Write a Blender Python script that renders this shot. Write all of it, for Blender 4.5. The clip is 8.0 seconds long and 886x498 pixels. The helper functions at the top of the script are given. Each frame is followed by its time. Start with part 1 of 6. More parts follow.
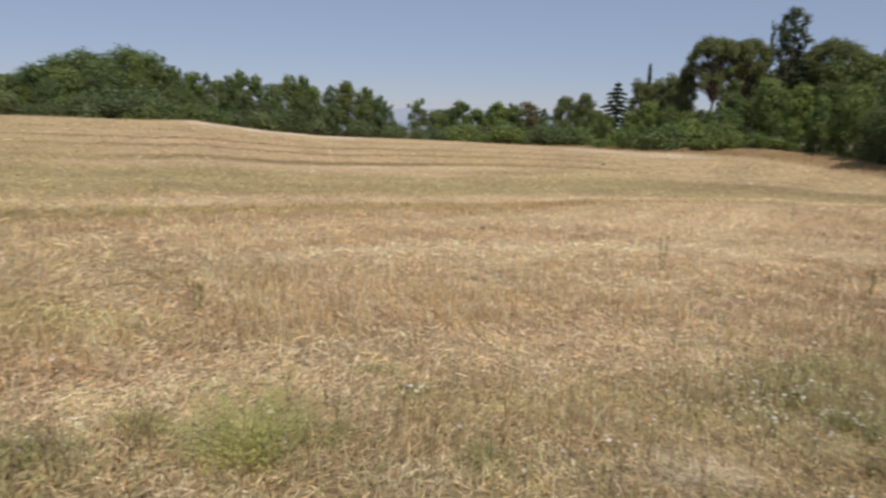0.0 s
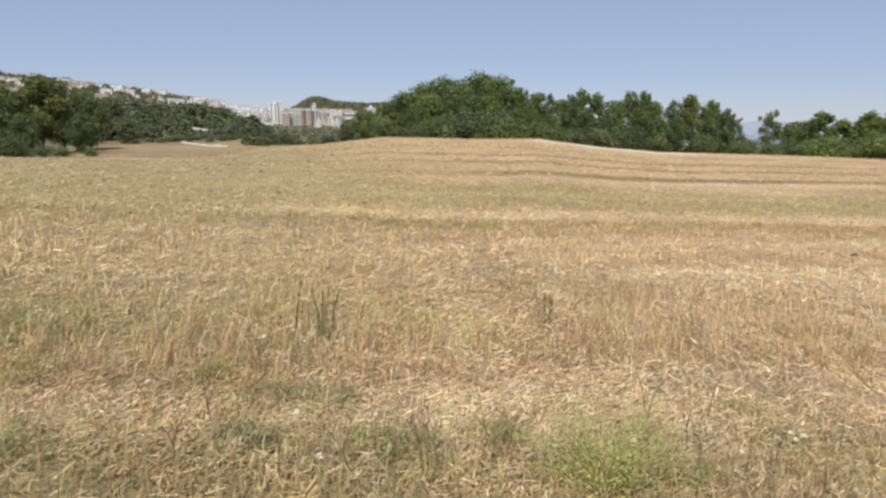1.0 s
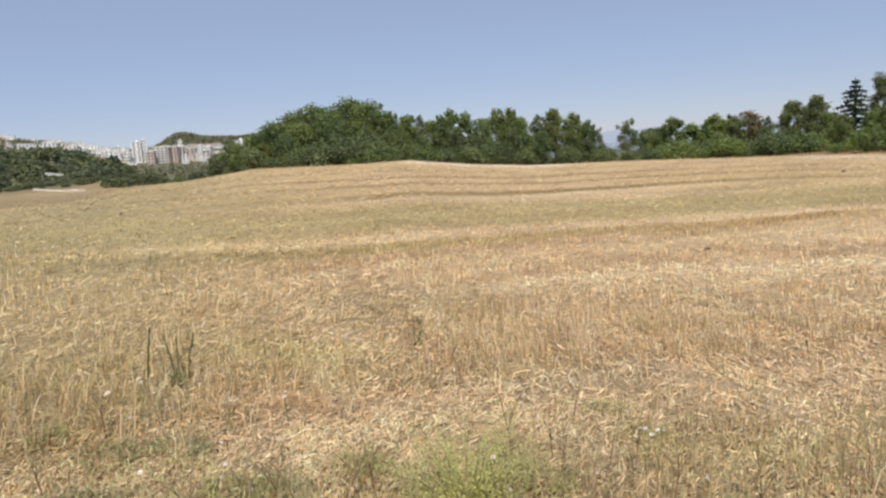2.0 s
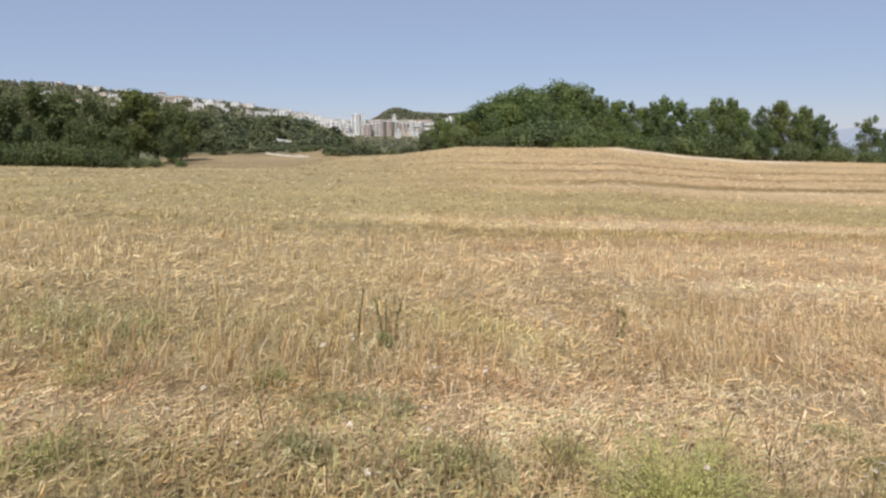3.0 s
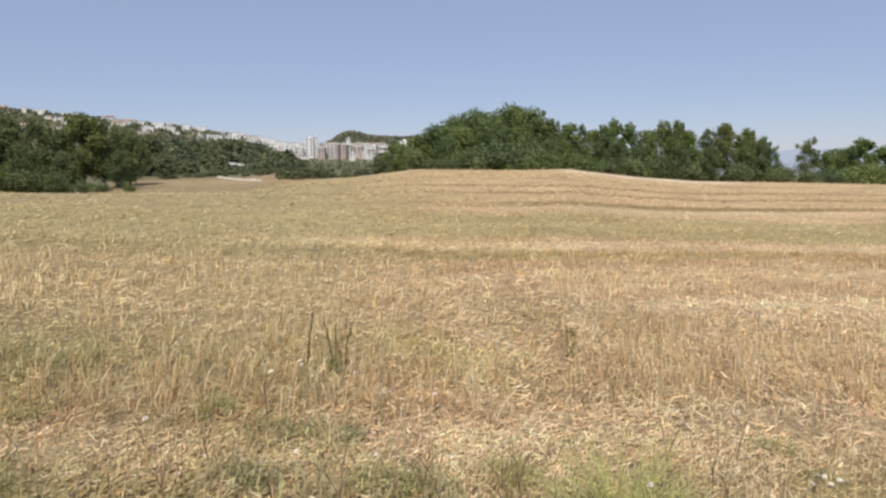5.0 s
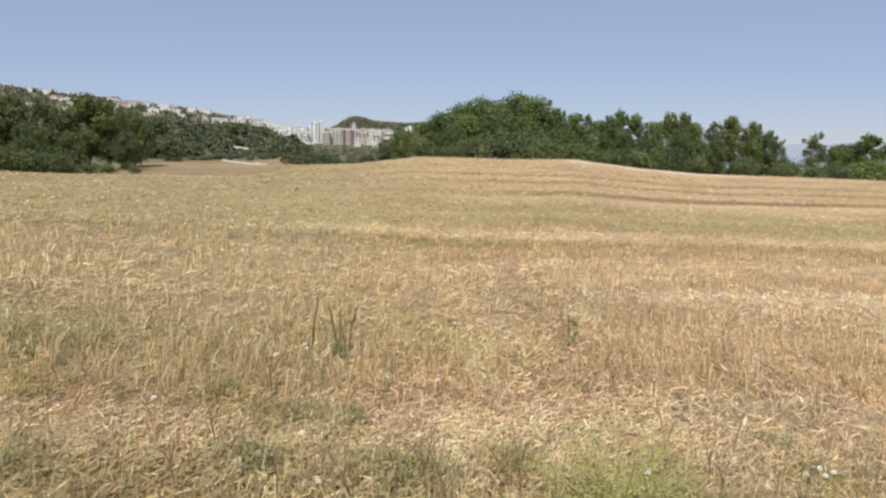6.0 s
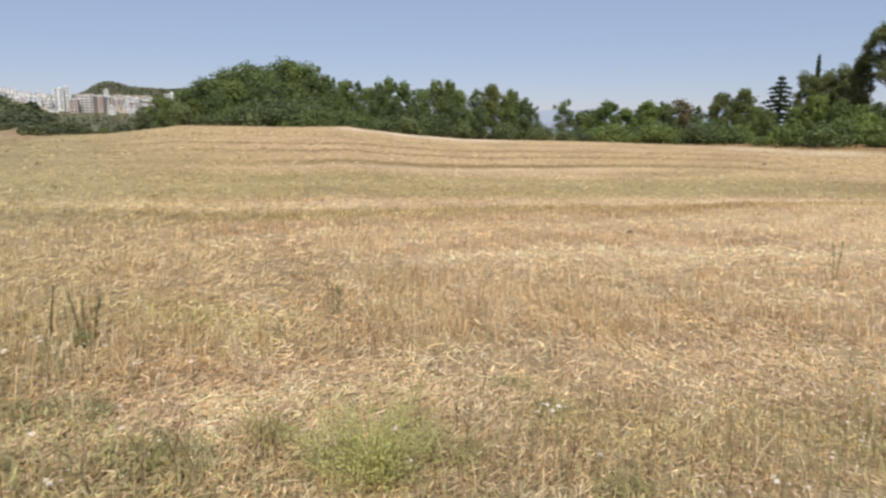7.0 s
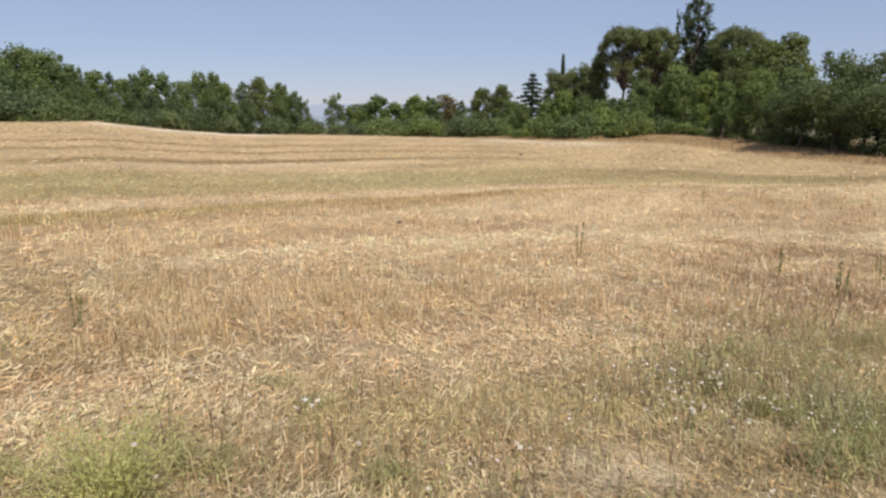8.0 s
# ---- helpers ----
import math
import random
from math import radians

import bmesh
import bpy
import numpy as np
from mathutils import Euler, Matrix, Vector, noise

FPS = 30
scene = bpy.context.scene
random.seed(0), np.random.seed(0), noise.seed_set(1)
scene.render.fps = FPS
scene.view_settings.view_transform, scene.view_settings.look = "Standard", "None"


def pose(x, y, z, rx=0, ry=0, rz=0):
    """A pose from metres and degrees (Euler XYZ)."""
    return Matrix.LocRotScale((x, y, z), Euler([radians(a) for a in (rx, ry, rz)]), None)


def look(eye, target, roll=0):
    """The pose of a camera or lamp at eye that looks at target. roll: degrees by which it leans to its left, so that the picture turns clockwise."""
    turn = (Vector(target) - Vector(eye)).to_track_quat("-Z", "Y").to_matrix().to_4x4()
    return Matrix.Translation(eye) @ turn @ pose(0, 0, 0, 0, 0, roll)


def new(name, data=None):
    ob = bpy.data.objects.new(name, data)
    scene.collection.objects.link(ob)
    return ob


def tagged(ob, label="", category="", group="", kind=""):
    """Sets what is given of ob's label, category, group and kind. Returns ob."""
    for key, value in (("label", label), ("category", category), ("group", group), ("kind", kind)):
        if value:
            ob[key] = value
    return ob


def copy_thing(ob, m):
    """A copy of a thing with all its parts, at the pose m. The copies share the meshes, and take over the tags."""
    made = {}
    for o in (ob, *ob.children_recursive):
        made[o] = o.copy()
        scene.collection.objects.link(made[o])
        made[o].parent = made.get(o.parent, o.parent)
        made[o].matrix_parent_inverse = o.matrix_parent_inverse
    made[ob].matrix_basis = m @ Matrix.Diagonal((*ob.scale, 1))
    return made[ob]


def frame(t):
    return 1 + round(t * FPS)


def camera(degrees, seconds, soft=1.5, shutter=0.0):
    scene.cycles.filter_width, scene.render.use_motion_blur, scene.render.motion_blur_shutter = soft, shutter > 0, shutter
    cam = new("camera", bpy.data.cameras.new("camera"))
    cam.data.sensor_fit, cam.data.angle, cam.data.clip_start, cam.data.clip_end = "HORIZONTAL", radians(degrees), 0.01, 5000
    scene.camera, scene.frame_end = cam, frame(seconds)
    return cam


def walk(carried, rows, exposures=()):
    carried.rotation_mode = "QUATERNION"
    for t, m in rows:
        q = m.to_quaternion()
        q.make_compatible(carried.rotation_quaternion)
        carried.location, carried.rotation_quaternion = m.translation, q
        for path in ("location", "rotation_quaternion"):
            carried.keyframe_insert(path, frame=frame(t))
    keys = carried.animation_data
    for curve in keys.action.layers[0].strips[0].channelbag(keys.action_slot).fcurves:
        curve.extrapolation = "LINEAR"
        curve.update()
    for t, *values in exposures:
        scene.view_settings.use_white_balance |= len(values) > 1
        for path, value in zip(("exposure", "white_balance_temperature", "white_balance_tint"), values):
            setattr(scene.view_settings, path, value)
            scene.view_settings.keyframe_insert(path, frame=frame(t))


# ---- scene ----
cam = camera(61.8, 8.0, soft=2.4, shutter=0.1)
# seconds, x, y, z, yaw, pitch, roll
ROWS = [
    (0.0, 0.173, -0.212, 1.537, 16.67, -10.53, -1.56),
    (0.1, 0.142, -0.209, 1.523, 22.63, -10.18, -0.86),
    (0.2, 0.031, -0.244, 1.527, 27.45, -9.91, -1.84),
    (0.3, 0.005, -0.243, 1.495, 31.52, -10.32, -1.67),
    (0.5, -0.074, -0.238, 1.519, 38.54, -10.22, -1.50),
    (0.7, -0.060, -0.180, 1.510, 43.22, -10.40, -0.84),
    (0.8, -0.061, -0.162, 1.507, 44.40, -10.25, -0.11),
    (1.0, -0.070, -0.148, 1.505, 42.01, -9.58, 0.00),
    (1.2, -0.016, -0.050, 1.488, 36.95, -10.01, 0.36),
    (2.3, 0.031, 0.049, 1.497, 32.29, -7.95, 3.70),
    (2.5, -0.047, 0.058, 1.482, 38.56, -8.23, 2.91),
    (2.7, -0.097, 0.013, 1.486, 43.94, -8.80, 1.83),
    (2.8, -0.117, 0.006, 1.482, 46.27, -9.20, 1.39),
    (3.0, -0.117, 0.037, 1.467, 48.04, -8.79, 0.49),
    (3.2, -0.086, 0.049, 1.478, 47.97, -9.23, -1.66),
    (3.5, -0.067, 0.056, 1.467, 46.62, -9.10, -1.04),
    (3.7, -0.067, 0.058, 1.480, 43.64, -8.34, -1.28),
    (4.0, -0.008, 0.097, 1.479, 38.68, -8.13, -0.10),
    (4.2, -0.045, 0.088, 1.483, 36.93, -8.72, 0.31),
    (4.5, -0.026, 0.113, 1.475, 37.47, -9.44, 0.37),
    (4.7, -0.067, 0.088, 1.481, 40.47, -9.18, 0.79),
    (5.0, -0.074, 0.063, 1.474, 44.56, -7.11, 0.74),
    (5.2, -0.064, 0.042, 1.488, 45.02, -7.72, -1.13),
    (6.3, -0.046, 0.015, 1.482, 44.39, -8.26, 0.26),
    (6.5, -0.044, 0.037, 1.483, 42.37, -8.81, 0.07),
    (6.8, 0.078, 0.092, 1.492, 34.22, -9.85, -0.07),
    (7.0, 0.114, 0.075, 1.508, 27.74, -10.49, -0.08),
    (7.2, 0.149, 0.080, 1.492, 21.08, -10.31, -0.32),
    (7.5, 0.197, 0.169, 1.484, 15.84, -10.91, -0.16),
    (8.0, 0.242, 0.168, 1.486, 10.52, -10.88, -0.19),
]
walk(cam, [(t, pose(x, y, z, 90 + pitch, roll, yaw)) for t, x, y, z, yaw, pitch, roll in ROWS],
     exposures=[(0.0, -0.15), (0.5, 0.05), (1.0, 0.13), (2.5, 0.14), (8.0, 0.13)])

# ---- light ----
SUN_AZ, SUN_EL = 216.0, 54.0      # degrees left of the y axis, degrees above the horizon
world = bpy.data.worlds.new("sky")
scene.world = world
world.use_nodes = True
wn, wl = world.node_tree.nodes, world.node_tree.links
sky = wn.new("ShaderNodeTexSky")
sky.sky_type, sky.sun_disc = "NISHITA", False
sky.sun_elevation, sky.sun_rotation = radians(SUN_EL), radians(-SUN_AZ)
sky.altitude, sky.air_density, sky.dust_density, sky.ozone_density = 1800, 1.0, 0.3, 6.0
tone = wn.new("ShaderNodeMix")
tone.data_type, tone.blend_type = "RGBA", "MULTIPLY"
tone.inputs[0].default_value, tone.inputs[7].default_value = 1.0, (1.1, 0.96, 1.02, 1.0)
wl.new(sky.outputs["Color"], tone.inputs[6])
veil = wn.new("ShaderNodeMix")        # even summer haze over the whole sky
veil.data_type = "RGBA"
veil.inputs[0].default_value, veil.inputs[7].default_value = 0.55, (4.75, 5.55, 7.1, 1.0)
wl.new(tone.outputs[2], veil.inputs[6])
wl.new(veil.outputs[2], wn["Background"].inputs["Color"])
wn["Background"].inputs["Strength"].default_value = 0.084
sun = new("sun", bpy.data.lights.new("sun", "SUN"))
sun.data.energy, sun.data.angle, sun.data.color = 4.0, radians(0.6), (1.0, 0.94, 0.86)
sa, se = radians(SUN_AZ), radians(SUN_EL)
sun.matrix_world = look((-math.sin(sa) * math.cos(se) * 50, math.cos(sa) * math.cos(se) * 50, math.sin(se) * 50), (0, 0, 0))


# ---- materials ----
def shader(name, rough=0.8):
    m = bpy.data.materials.new(name)
    m.use_nodes = True
    n, l = m.node_tree.nodes, m.node_tree.links
    b = n["Principled BSDF"]
    b.inputs["Roughness"].default_value = rough
    b.inputs["Specular IOR Level"].default_value = 0.25
    return m, n, l, b


def noise_node(n, l, scale, detail=4, coords="Object"):
    tc, no = n.new("ShaderNodeTexCoord"), n.new("ShaderNodeTexNoise")
    no.inputs["Scale"].default_value, no.inputs["Detail"].default_value = scale, detail
    l.new(tc.outputs[coords], no.inputs["Vector"])
    return no


def ramp(n, l, src, stops):
    r = n.new("ShaderNodeValToRGB")
    e = r.color_ramp.elements
    while len(e) < len(stops):
        e.new(0.5)
    for k, (p, c) in zip(e, stops):
        k.position, k.color = p, (*c, 1)
    l.new(src, r.inputs["Fac"])
    return r


def mix(n, l, a, b, fac, mode="MIX"):
    m = n.new("ShaderNodeMix")
    m.data_type, m.blend_type = "RGBA", mode
    for sock, v in ((m.inputs[0], fac), (m.inputs[6], a), (m.inputs[7], b)):
        if isinstance(v, bpy.types.NodeSocket):
            l.new(v, sock)
        elif isinstance(v, tuple):
            sock.default_value = (*v, 1)
        else:
            sock.default_value = v
    return m.outputs[2]


def plain(name, c1, c2, scale=3.0, rough=0.8, bump=0.2, fine=None):
    """Two-scale mottled surface."""
    m, n, l, b = shader(name, rough)
    big = noise_node(n, l, scale)
    small = noise_node(n, l, fine or scale * 9, 6)
    col = ramp(n, l, big.outputs["Fac"], [(0.3, c1), (0.7, c2)]).outputs["Color"]
    col = mix(n, l, col, ramp(n, l, small.outputs["Fac"], [(0.3, (0.75,) * 3), (0.7, (1.15,) * 3)]).outputs["Color"], 1.0, "MULTIPLY")
    l.new(col, b.inputs["Base Color"])
    if bump:
        bp = n.new("ShaderNodeBump")
        bp.inputs["Strength"].default_value = bump
        l.new(small.outputs["Fac"], bp.inputs["Height"])
        l.new(bp.outputs["Normal"], b.inputs["Normal"])
    return m


def leafy(name, dark, light, through_light=0.35, rough=0.55, lit=(1.08, 1.15, 0.65)):
    """Foliage: every leaf clump takes its own tone, each plant is a little different."""
    m, n, l, b = shader(name, rough)
    geo, info = n.new("ShaderNodeNewGeometry"), n.new("ShaderNodeObjectInfo")
    mid = tuple((p + q) / 2 for p, q in zip(dark, light))
    col = ramp(n, l, geo.outputs["Random Per Island"], [(0.0, dark), (0.55, mid), (1.0, light)]).outputs["Color"]
    big = noise_node(n, l, 0.9, 3)
    col = mix(n, l, col, ramp(n, l, big.outputs["Fac"], [(0.3, (0.7, 0.74, 0.72)), (0.7, (1.25, 1.2, 1.0))]).outputs["Color"], 1.0, "MULTIPLY")
    col = mix(n, l, col, ramp(n, l, info.outputs["Random"], [(0.0, (0.82, 0.86, 0.9)), (1.0, (1.18, 1.12, 0.95))]).outputs["Color"], 1.0, "MULTIPLY")
    l.new(col, b.inputs["Base Color"])
    tr, mx = n.new("ShaderNodeBsdfTranslucent"), n.new("ShaderNodeMixShader")
    l.new(mix(n, l, col, lit, 1.0, "MULTIPLY"), tr.inputs["Color"])
    mx.inputs[0].default_value = through_light
    l.new(b.outputs[0], mx.inputs[1])
    l.new(tr.outputs[0], mx.inputs[2])
    l.new(mx.outputs[0], n["Material Output"].inputs["Surface"])
    return m


def tinted(name, rough=0.7, spread=0.35, through_light=0.0):
    """Straw and weeds: the colour is laid on stalk by stalk, each stalk varies."""
    m, n, l, b = shader(name, rough)
    at, geo = n.new("ShaderNodeAttribute"), n.new("ShaderNodeNewGeometry")
    at.attribute_name = "tint"
    lo, hi = 1 - spread, 1 + spread
    v = ramp(n, l, geo.outputs["Random Per Island"], [(0.0, (lo, lo, lo)), (1.0, (hi, hi, hi * 0.97))]).outputs["Color"]
    col = mix(n, l, at.outputs["Color"], v, 1.0, "MULTIPLY")
    l.new(col, b.inputs["Base Color"])
    if through_light:
        tr, mx = n.new("ShaderNodeBsdfTranslucent"), n.new("ShaderNodeMixShader")
        l.new(col, tr.inputs["Color"])
        mx.inputs[0].default_value = through_light
        l.new(b.outputs[0], mx.inputs[1])
        l.new(tr.outputs[0], mx.inputs[2])
        l.new(mx.outputs[0], n["Material Output"].inputs["Surface"])
    return m


def ground_material():
    m, n, l, b = shader("field_soil_and_straw", 0.9)
    at = n.new("ShaderNodeAttribute")
    at.attribute_name = "tint"
    a, c, d = noise_node(n, l, 0.35, 5), noise_node(n, l, 5.0, 6), noise_node(n, l, 38.0, 6)
    col = mix(n, l, at.outputs["Color"], ramp(n, l, a.outputs["Fac"], [(0.3, (0.86, 0.85, 0.84)), (0.7, (1.12, 1.12, 1.1))]).outputs["Color"], 1.0, "MULTIPLY")
    col = mix(n, l, col, ramp(n, l, c.outputs["Fac"], [(0.3, (0.72, 0.72, 0.72)), (0.65, (1.16, 1.16, 1.14))]).outputs["Color"], 1.0, "MULTIPLY")
    col = mix(n, l, col, ramp(n, l, d.outputs["Fac"], [(0.35, (0.6, 0.58, 0.55)), (0.6, (1.2, 1.2, 1.18))]).outputs["Color"], 1.0, "MULTIPLY")
    l.new(col, b.inputs["Base Color"])
    bp = n.new("ShaderNodeBump")
    bp.inputs["Strength"].default_value, bp.inputs["Distance"].default_value = 0.8, 0.05
    l.new(d.outputs["Fac"], bp.inputs["Height"])
    l.new(bp.outputs["Normal"], b.inputs["Normal"])
    return m


M_GROUND = ground_material()
M_STRAW = tinted("dry_straw", 0.55, 0.35, 0.35)
M_WEED = tinted("weed_leaf", 0.6, 0.35, 0.3)
M_BARK = plain("bark", (0.07, 0.052, 0.04), (0.17, 0.13, 0.1), 4.0, 0.9, 0.6)
M_PALE_BARK = plain("pale_bark", (0.2, 0.17, 0.14), (0.36, 0.31, 0.26), 4.0, 0.9, 0.5)
M_LEAF = leafy("broad_leaf", (0.102, 0.14, 0.066), (0.25, 0.31, 0.142), 0.42)
M_BRIGHT = leafy("bright_leaf", (0.115, 0.165, 0.062), (0.28, 0.345, 0.145), 0.42)
M_DARK = leafy("dark_leaf", (0.084, 0.11, 0.062), (0.200, 0.240, 0.130), 0.42)
M_GREY = leafy("grey_green_leaf", (0.108, 0.143, 0.084), (0.24, 0.285, 0.158), 0.42)
M_OLIVE = leafy("olive_leaf", (0.11, 0.138, 0.06), (0.235, 0.262, 0.118), 0.42)
# distant foliage: aerial haze is put into these greyed, flattened leaf colours
M_HAZED_VALLEY = leafy("hazed_valley_leaf", (0.13, 0.15, 0.098), (0.19, 0.212, 0.137), 0.25)
M_HAZED_HILL = leafy("hazed_hill_scrub", (0.15, 0.155, 0.12), (0.215, 0.222, 0.172), 0.25)
M_HAZED_DARK = leafy("hazed_dark_leaf", (0.105, 0.125, 0.08), (0.165, 0.188, 0.118), 0.25)
M_PINE = leafy("pine_needle", (0.1, 0.118, 0.054), (0.245, 0.264, 0.118), 0.28)
M_CYPRESS = leafy("cypress_scale", (0.044, 0.064, 0.042), (0.115, 0.144, 0.079), 0.2)
M_RED = leafy("rusty_leaf", (0.138, 0.112, 0.069), (0.300, 0.240, 0.156), 0.35)


# ---- the lie of the land ----
# by azimuth (degrees left of the y axis): the field's far edge, and the slope at which it is seen
EDGE_AZ = [-180, -100, -45, -30, -20.5, -14.8, -11, -7, -3, 1, 6, 10, 18, 25.7, 30.3, 35, 39, 46.6, 51.8, 55.0, 59.5, 63, 67, 72.4, 75, 79, 90, 120, 180]
EDGE_R = [45, 45, 34, 31, 33, 38, 43, 47, 50, 50, 54, 58, 62, 58, 54, 50, 50, 52, 56, 57, 51, 50, 50, 50, 50, 48, 45, 45, 45]
EDGE_E = [-1, -2, -4, -4, -3.8, -3.63, -3.22, -2.74, -2.6, -2.61, -2.44, -2.37, -2.16, -2.05, -1.69, -1.1, -1.13, -0.96, -1.53, -1.6, -2.38, -2.45, -2.38, -2.21, -2.06, -1.9, -1.9, -1.5, -1]
FAR_AZ = [-180, -60, -20, 0, 20, 42, 46, 50, 54, 57, 60, 64, 67.7, 72, 75, 80, 95, 130, 180]
FAR_Z = [10, 10, 5, -40, -60, -40, 18, 21, 21, 27, 37, 51, 60, 70, 78, 80, 40, 10, 10]     # height of the land at 1300 m


def edge(az):
    return np.interp(az, EDGE_AZ, EDGE_R)


def land(x, y):
    """Height of the ground."""
    x, y = np.asarray(x, float), np.asarray(y, float)
    r, az = np.hypot(x, y), np.degrees(np.arctan2(-x, y))
    R = edge(az)
    zR = 1.5 + R * np.tan(np.radians(np.interp(az, EDGE_AZ, EDGE_E)))
    s = np.radians(az)
    a = 0.048 * np.sin(s) - 0.095 * np.cos(s)
    b = (zR - a * R) / R ** 2
    near = a * r + b * r * r
    bank = np.interp(az, [-40, -22, -12, -4, 2, 8], [0.0, 0.05, 0.6, 0.45, 0.2, 0.0])
    d = np.clip(r - R, 0, None)
    drop = np.interp(az, [-30, 5, 15, 35, 45, 52, 54.5, 56.5, 68, 72, 90], [0.0, 0.02, 0.05, 0.05, 0.05, 0.06, 0.05, -0.008, -0.008, 0.06, 0.0])
    far = zR + bank * np.clip(d / 4, 0, 1) - drop * np.minimum(d, np.interp(az, [-30, 0, 5, 36, 44, 90], [110, 200, 800, 800, 110, 110]))
    goal = np.interp(az, FAR_AZ, FAR_Z)
    k = np.clip((r - 850) / 420, 0, 1)
    k = k * k * (3 - 2 * k)
    far = far * (1 - k) + goal * k
    # ridges behind the town
    ridge = 25 / (1 + np.exp((az - 53.0) * 1.4)) / (1 + np.exp((43.0 - az) * 1.5)) + 15 * np.exp(-((az - 51.7) / 1.15) ** 2)
    far = far + ridge * np.exp(-((r - 1750) / 190) ** 2)
    far = far + 3.2 * np.exp(-((r - 142) / 38) ** 2 - ((az - 62.5) / 5.5) ** 4)     # a low scrubby slope
    # the sheet levels out towards the horizon
    q = np.clip((r - 2200) / 1500, 0, 1)
    far = far * (1 - q) - 280 * q
    return np.where(r < R, near, far)


# bands of cut straw that run along the field: radii by azimuth of three of them
BAND_AZ = [-180, -20, -8, 1, 5, 12, 18, 23, 27, 32, 37, 44, 48, 57, 75, 90, 180]
BAND_1 = [7, 7.2, 6.7, 6.1, 5.8, 5.4, 5.1, 4.9, 4.6, 4.3, 4.1, 3.9, 3.8, 3.7, 4.0, 4.5, 5]
BAND_2 = [24, 28, 27.5, 25.0, 23.9, 21.5, 19.7, 18.1, 16.7, 15.3, 14.2, 12.4, 11.9, 12.0, 12.8, 13, 14]
BAND_3 = [30, 30.5, 36, 37, 38.2, 37, 35.2, 32.8, 30.8, 28.5, 26.5, 25.2, 25.5, 26, 25.5, 25, 25]


def band(x, y):
    """0 at the camera, 1 the pale mat of straw, 2 the dark strip, 3 the pale strip before the swaths, 4 the field's edge."""
    x, y = np.asarray(x, float), np.asarray(y, float)
    r, az = np.hypot(x, y), np.degrees(np.arctan2(-x, y))
    r1, r2, r3, R = np.interp(az, BAND_AZ, BAND_1), np.interp(az, BAND_AZ, BAND_2), np.interp(az, BAND_AZ, BAND_3), edge(az)
    w = np.where(r < r1, r / r1, np.where(r < r2, 1 + (r - r1) / (r2 - r1), np.where(r < r3, 2 + (r - r2) / (r3 - r2), 3 + (r - r3) / (R - r3))))
    return w, az, r


def wobble(x, y, f, seed=0.0):
    """Smooth irregular field, about -1 to 1."""
    return (np.sin(x * f + 1.7 * np.sin(y * f * 0.7 + seed) + seed) + np.sin(y * f * 1.3 + 1.3 * np.sin(x * f * 0.9 + seed * 2) + 2.1 * seed) + np.sin((x + y) * f * 0.53 + seed * 3.3)) / 3


def spot(x, y, cx, cy, rx, ry):
    return np.exp(-(((x - cx) / rx) ** 2 + ((y - cy) / ry) ** 2))


W_STOPS = [0.0, 0.82, 0.93, 1.05, 1.1, 1.17, 1.36, 1.46, 1.55, 1.75, 1.92, 1.99, 2.06, 2.12, 2.24, 2.34, 2.6, 2.84, 2.94, 3.02, 3.085, 3.125, 3.16, 3.22, 3.31, 3.345, 3.38, 3.49, 3.525, 3.56, 3.68, 3.72, 3.76, 3.95, 4.0]
# the rust tone: rusty foot of the stubble front, its shade darkened in
TAN, PALE, RUST_SHADE, DUN, OLIVE, BROWN = (0.53, 0.384, 0.225), (0.635, 0.485, 0.31), (0.455, 0.318, 0.178), (0.43, 0.325, 0.185), (0.41, 0.325, 0.165), (0.27, 0.188, 0.088)
MID = (0.41, 0.3, 0.14)
W_COLOURS = [DUN, DUN, PALE, PALE, RUST_SHADE, TAN, TAN, PALE, TAN, TAN, TAN, MID, MID, PALE, TAN, OLIVE, OLIVE, OLIVE, TAN, PALE, BROWN, BROWN, TAN, TAN, TAN, BROWN, TAN, TAN, BROWN, TAN, TAN, DUN, TAN, TAN, PALE]
W_RGB = np.array(W_COLOURS)


def settled(w, az):
    """The place across the field, set right where the strips wander off their even spacing."""
    far = np.interp(az, [-2, 4, 10, 19, 29, 38], [0.04, 0.12, 0.18, 0.12, 0.05, 0.0])
    mid = np.interp(az, [-14, -6, 2, 10, 19, 29, 38, 45, 49, 59, 68], [0.28, 0.27, 0.12, 0.07, 0.055, 0.0, -0.02, 0.05, 0.12, 0.12, 0.09])
    return w - far * np.clip((w - 2.95) / 0.1, 0, 1) - mid * np.clip(1 - np.abs(w - 2.1) / 0.4, 0, 1)


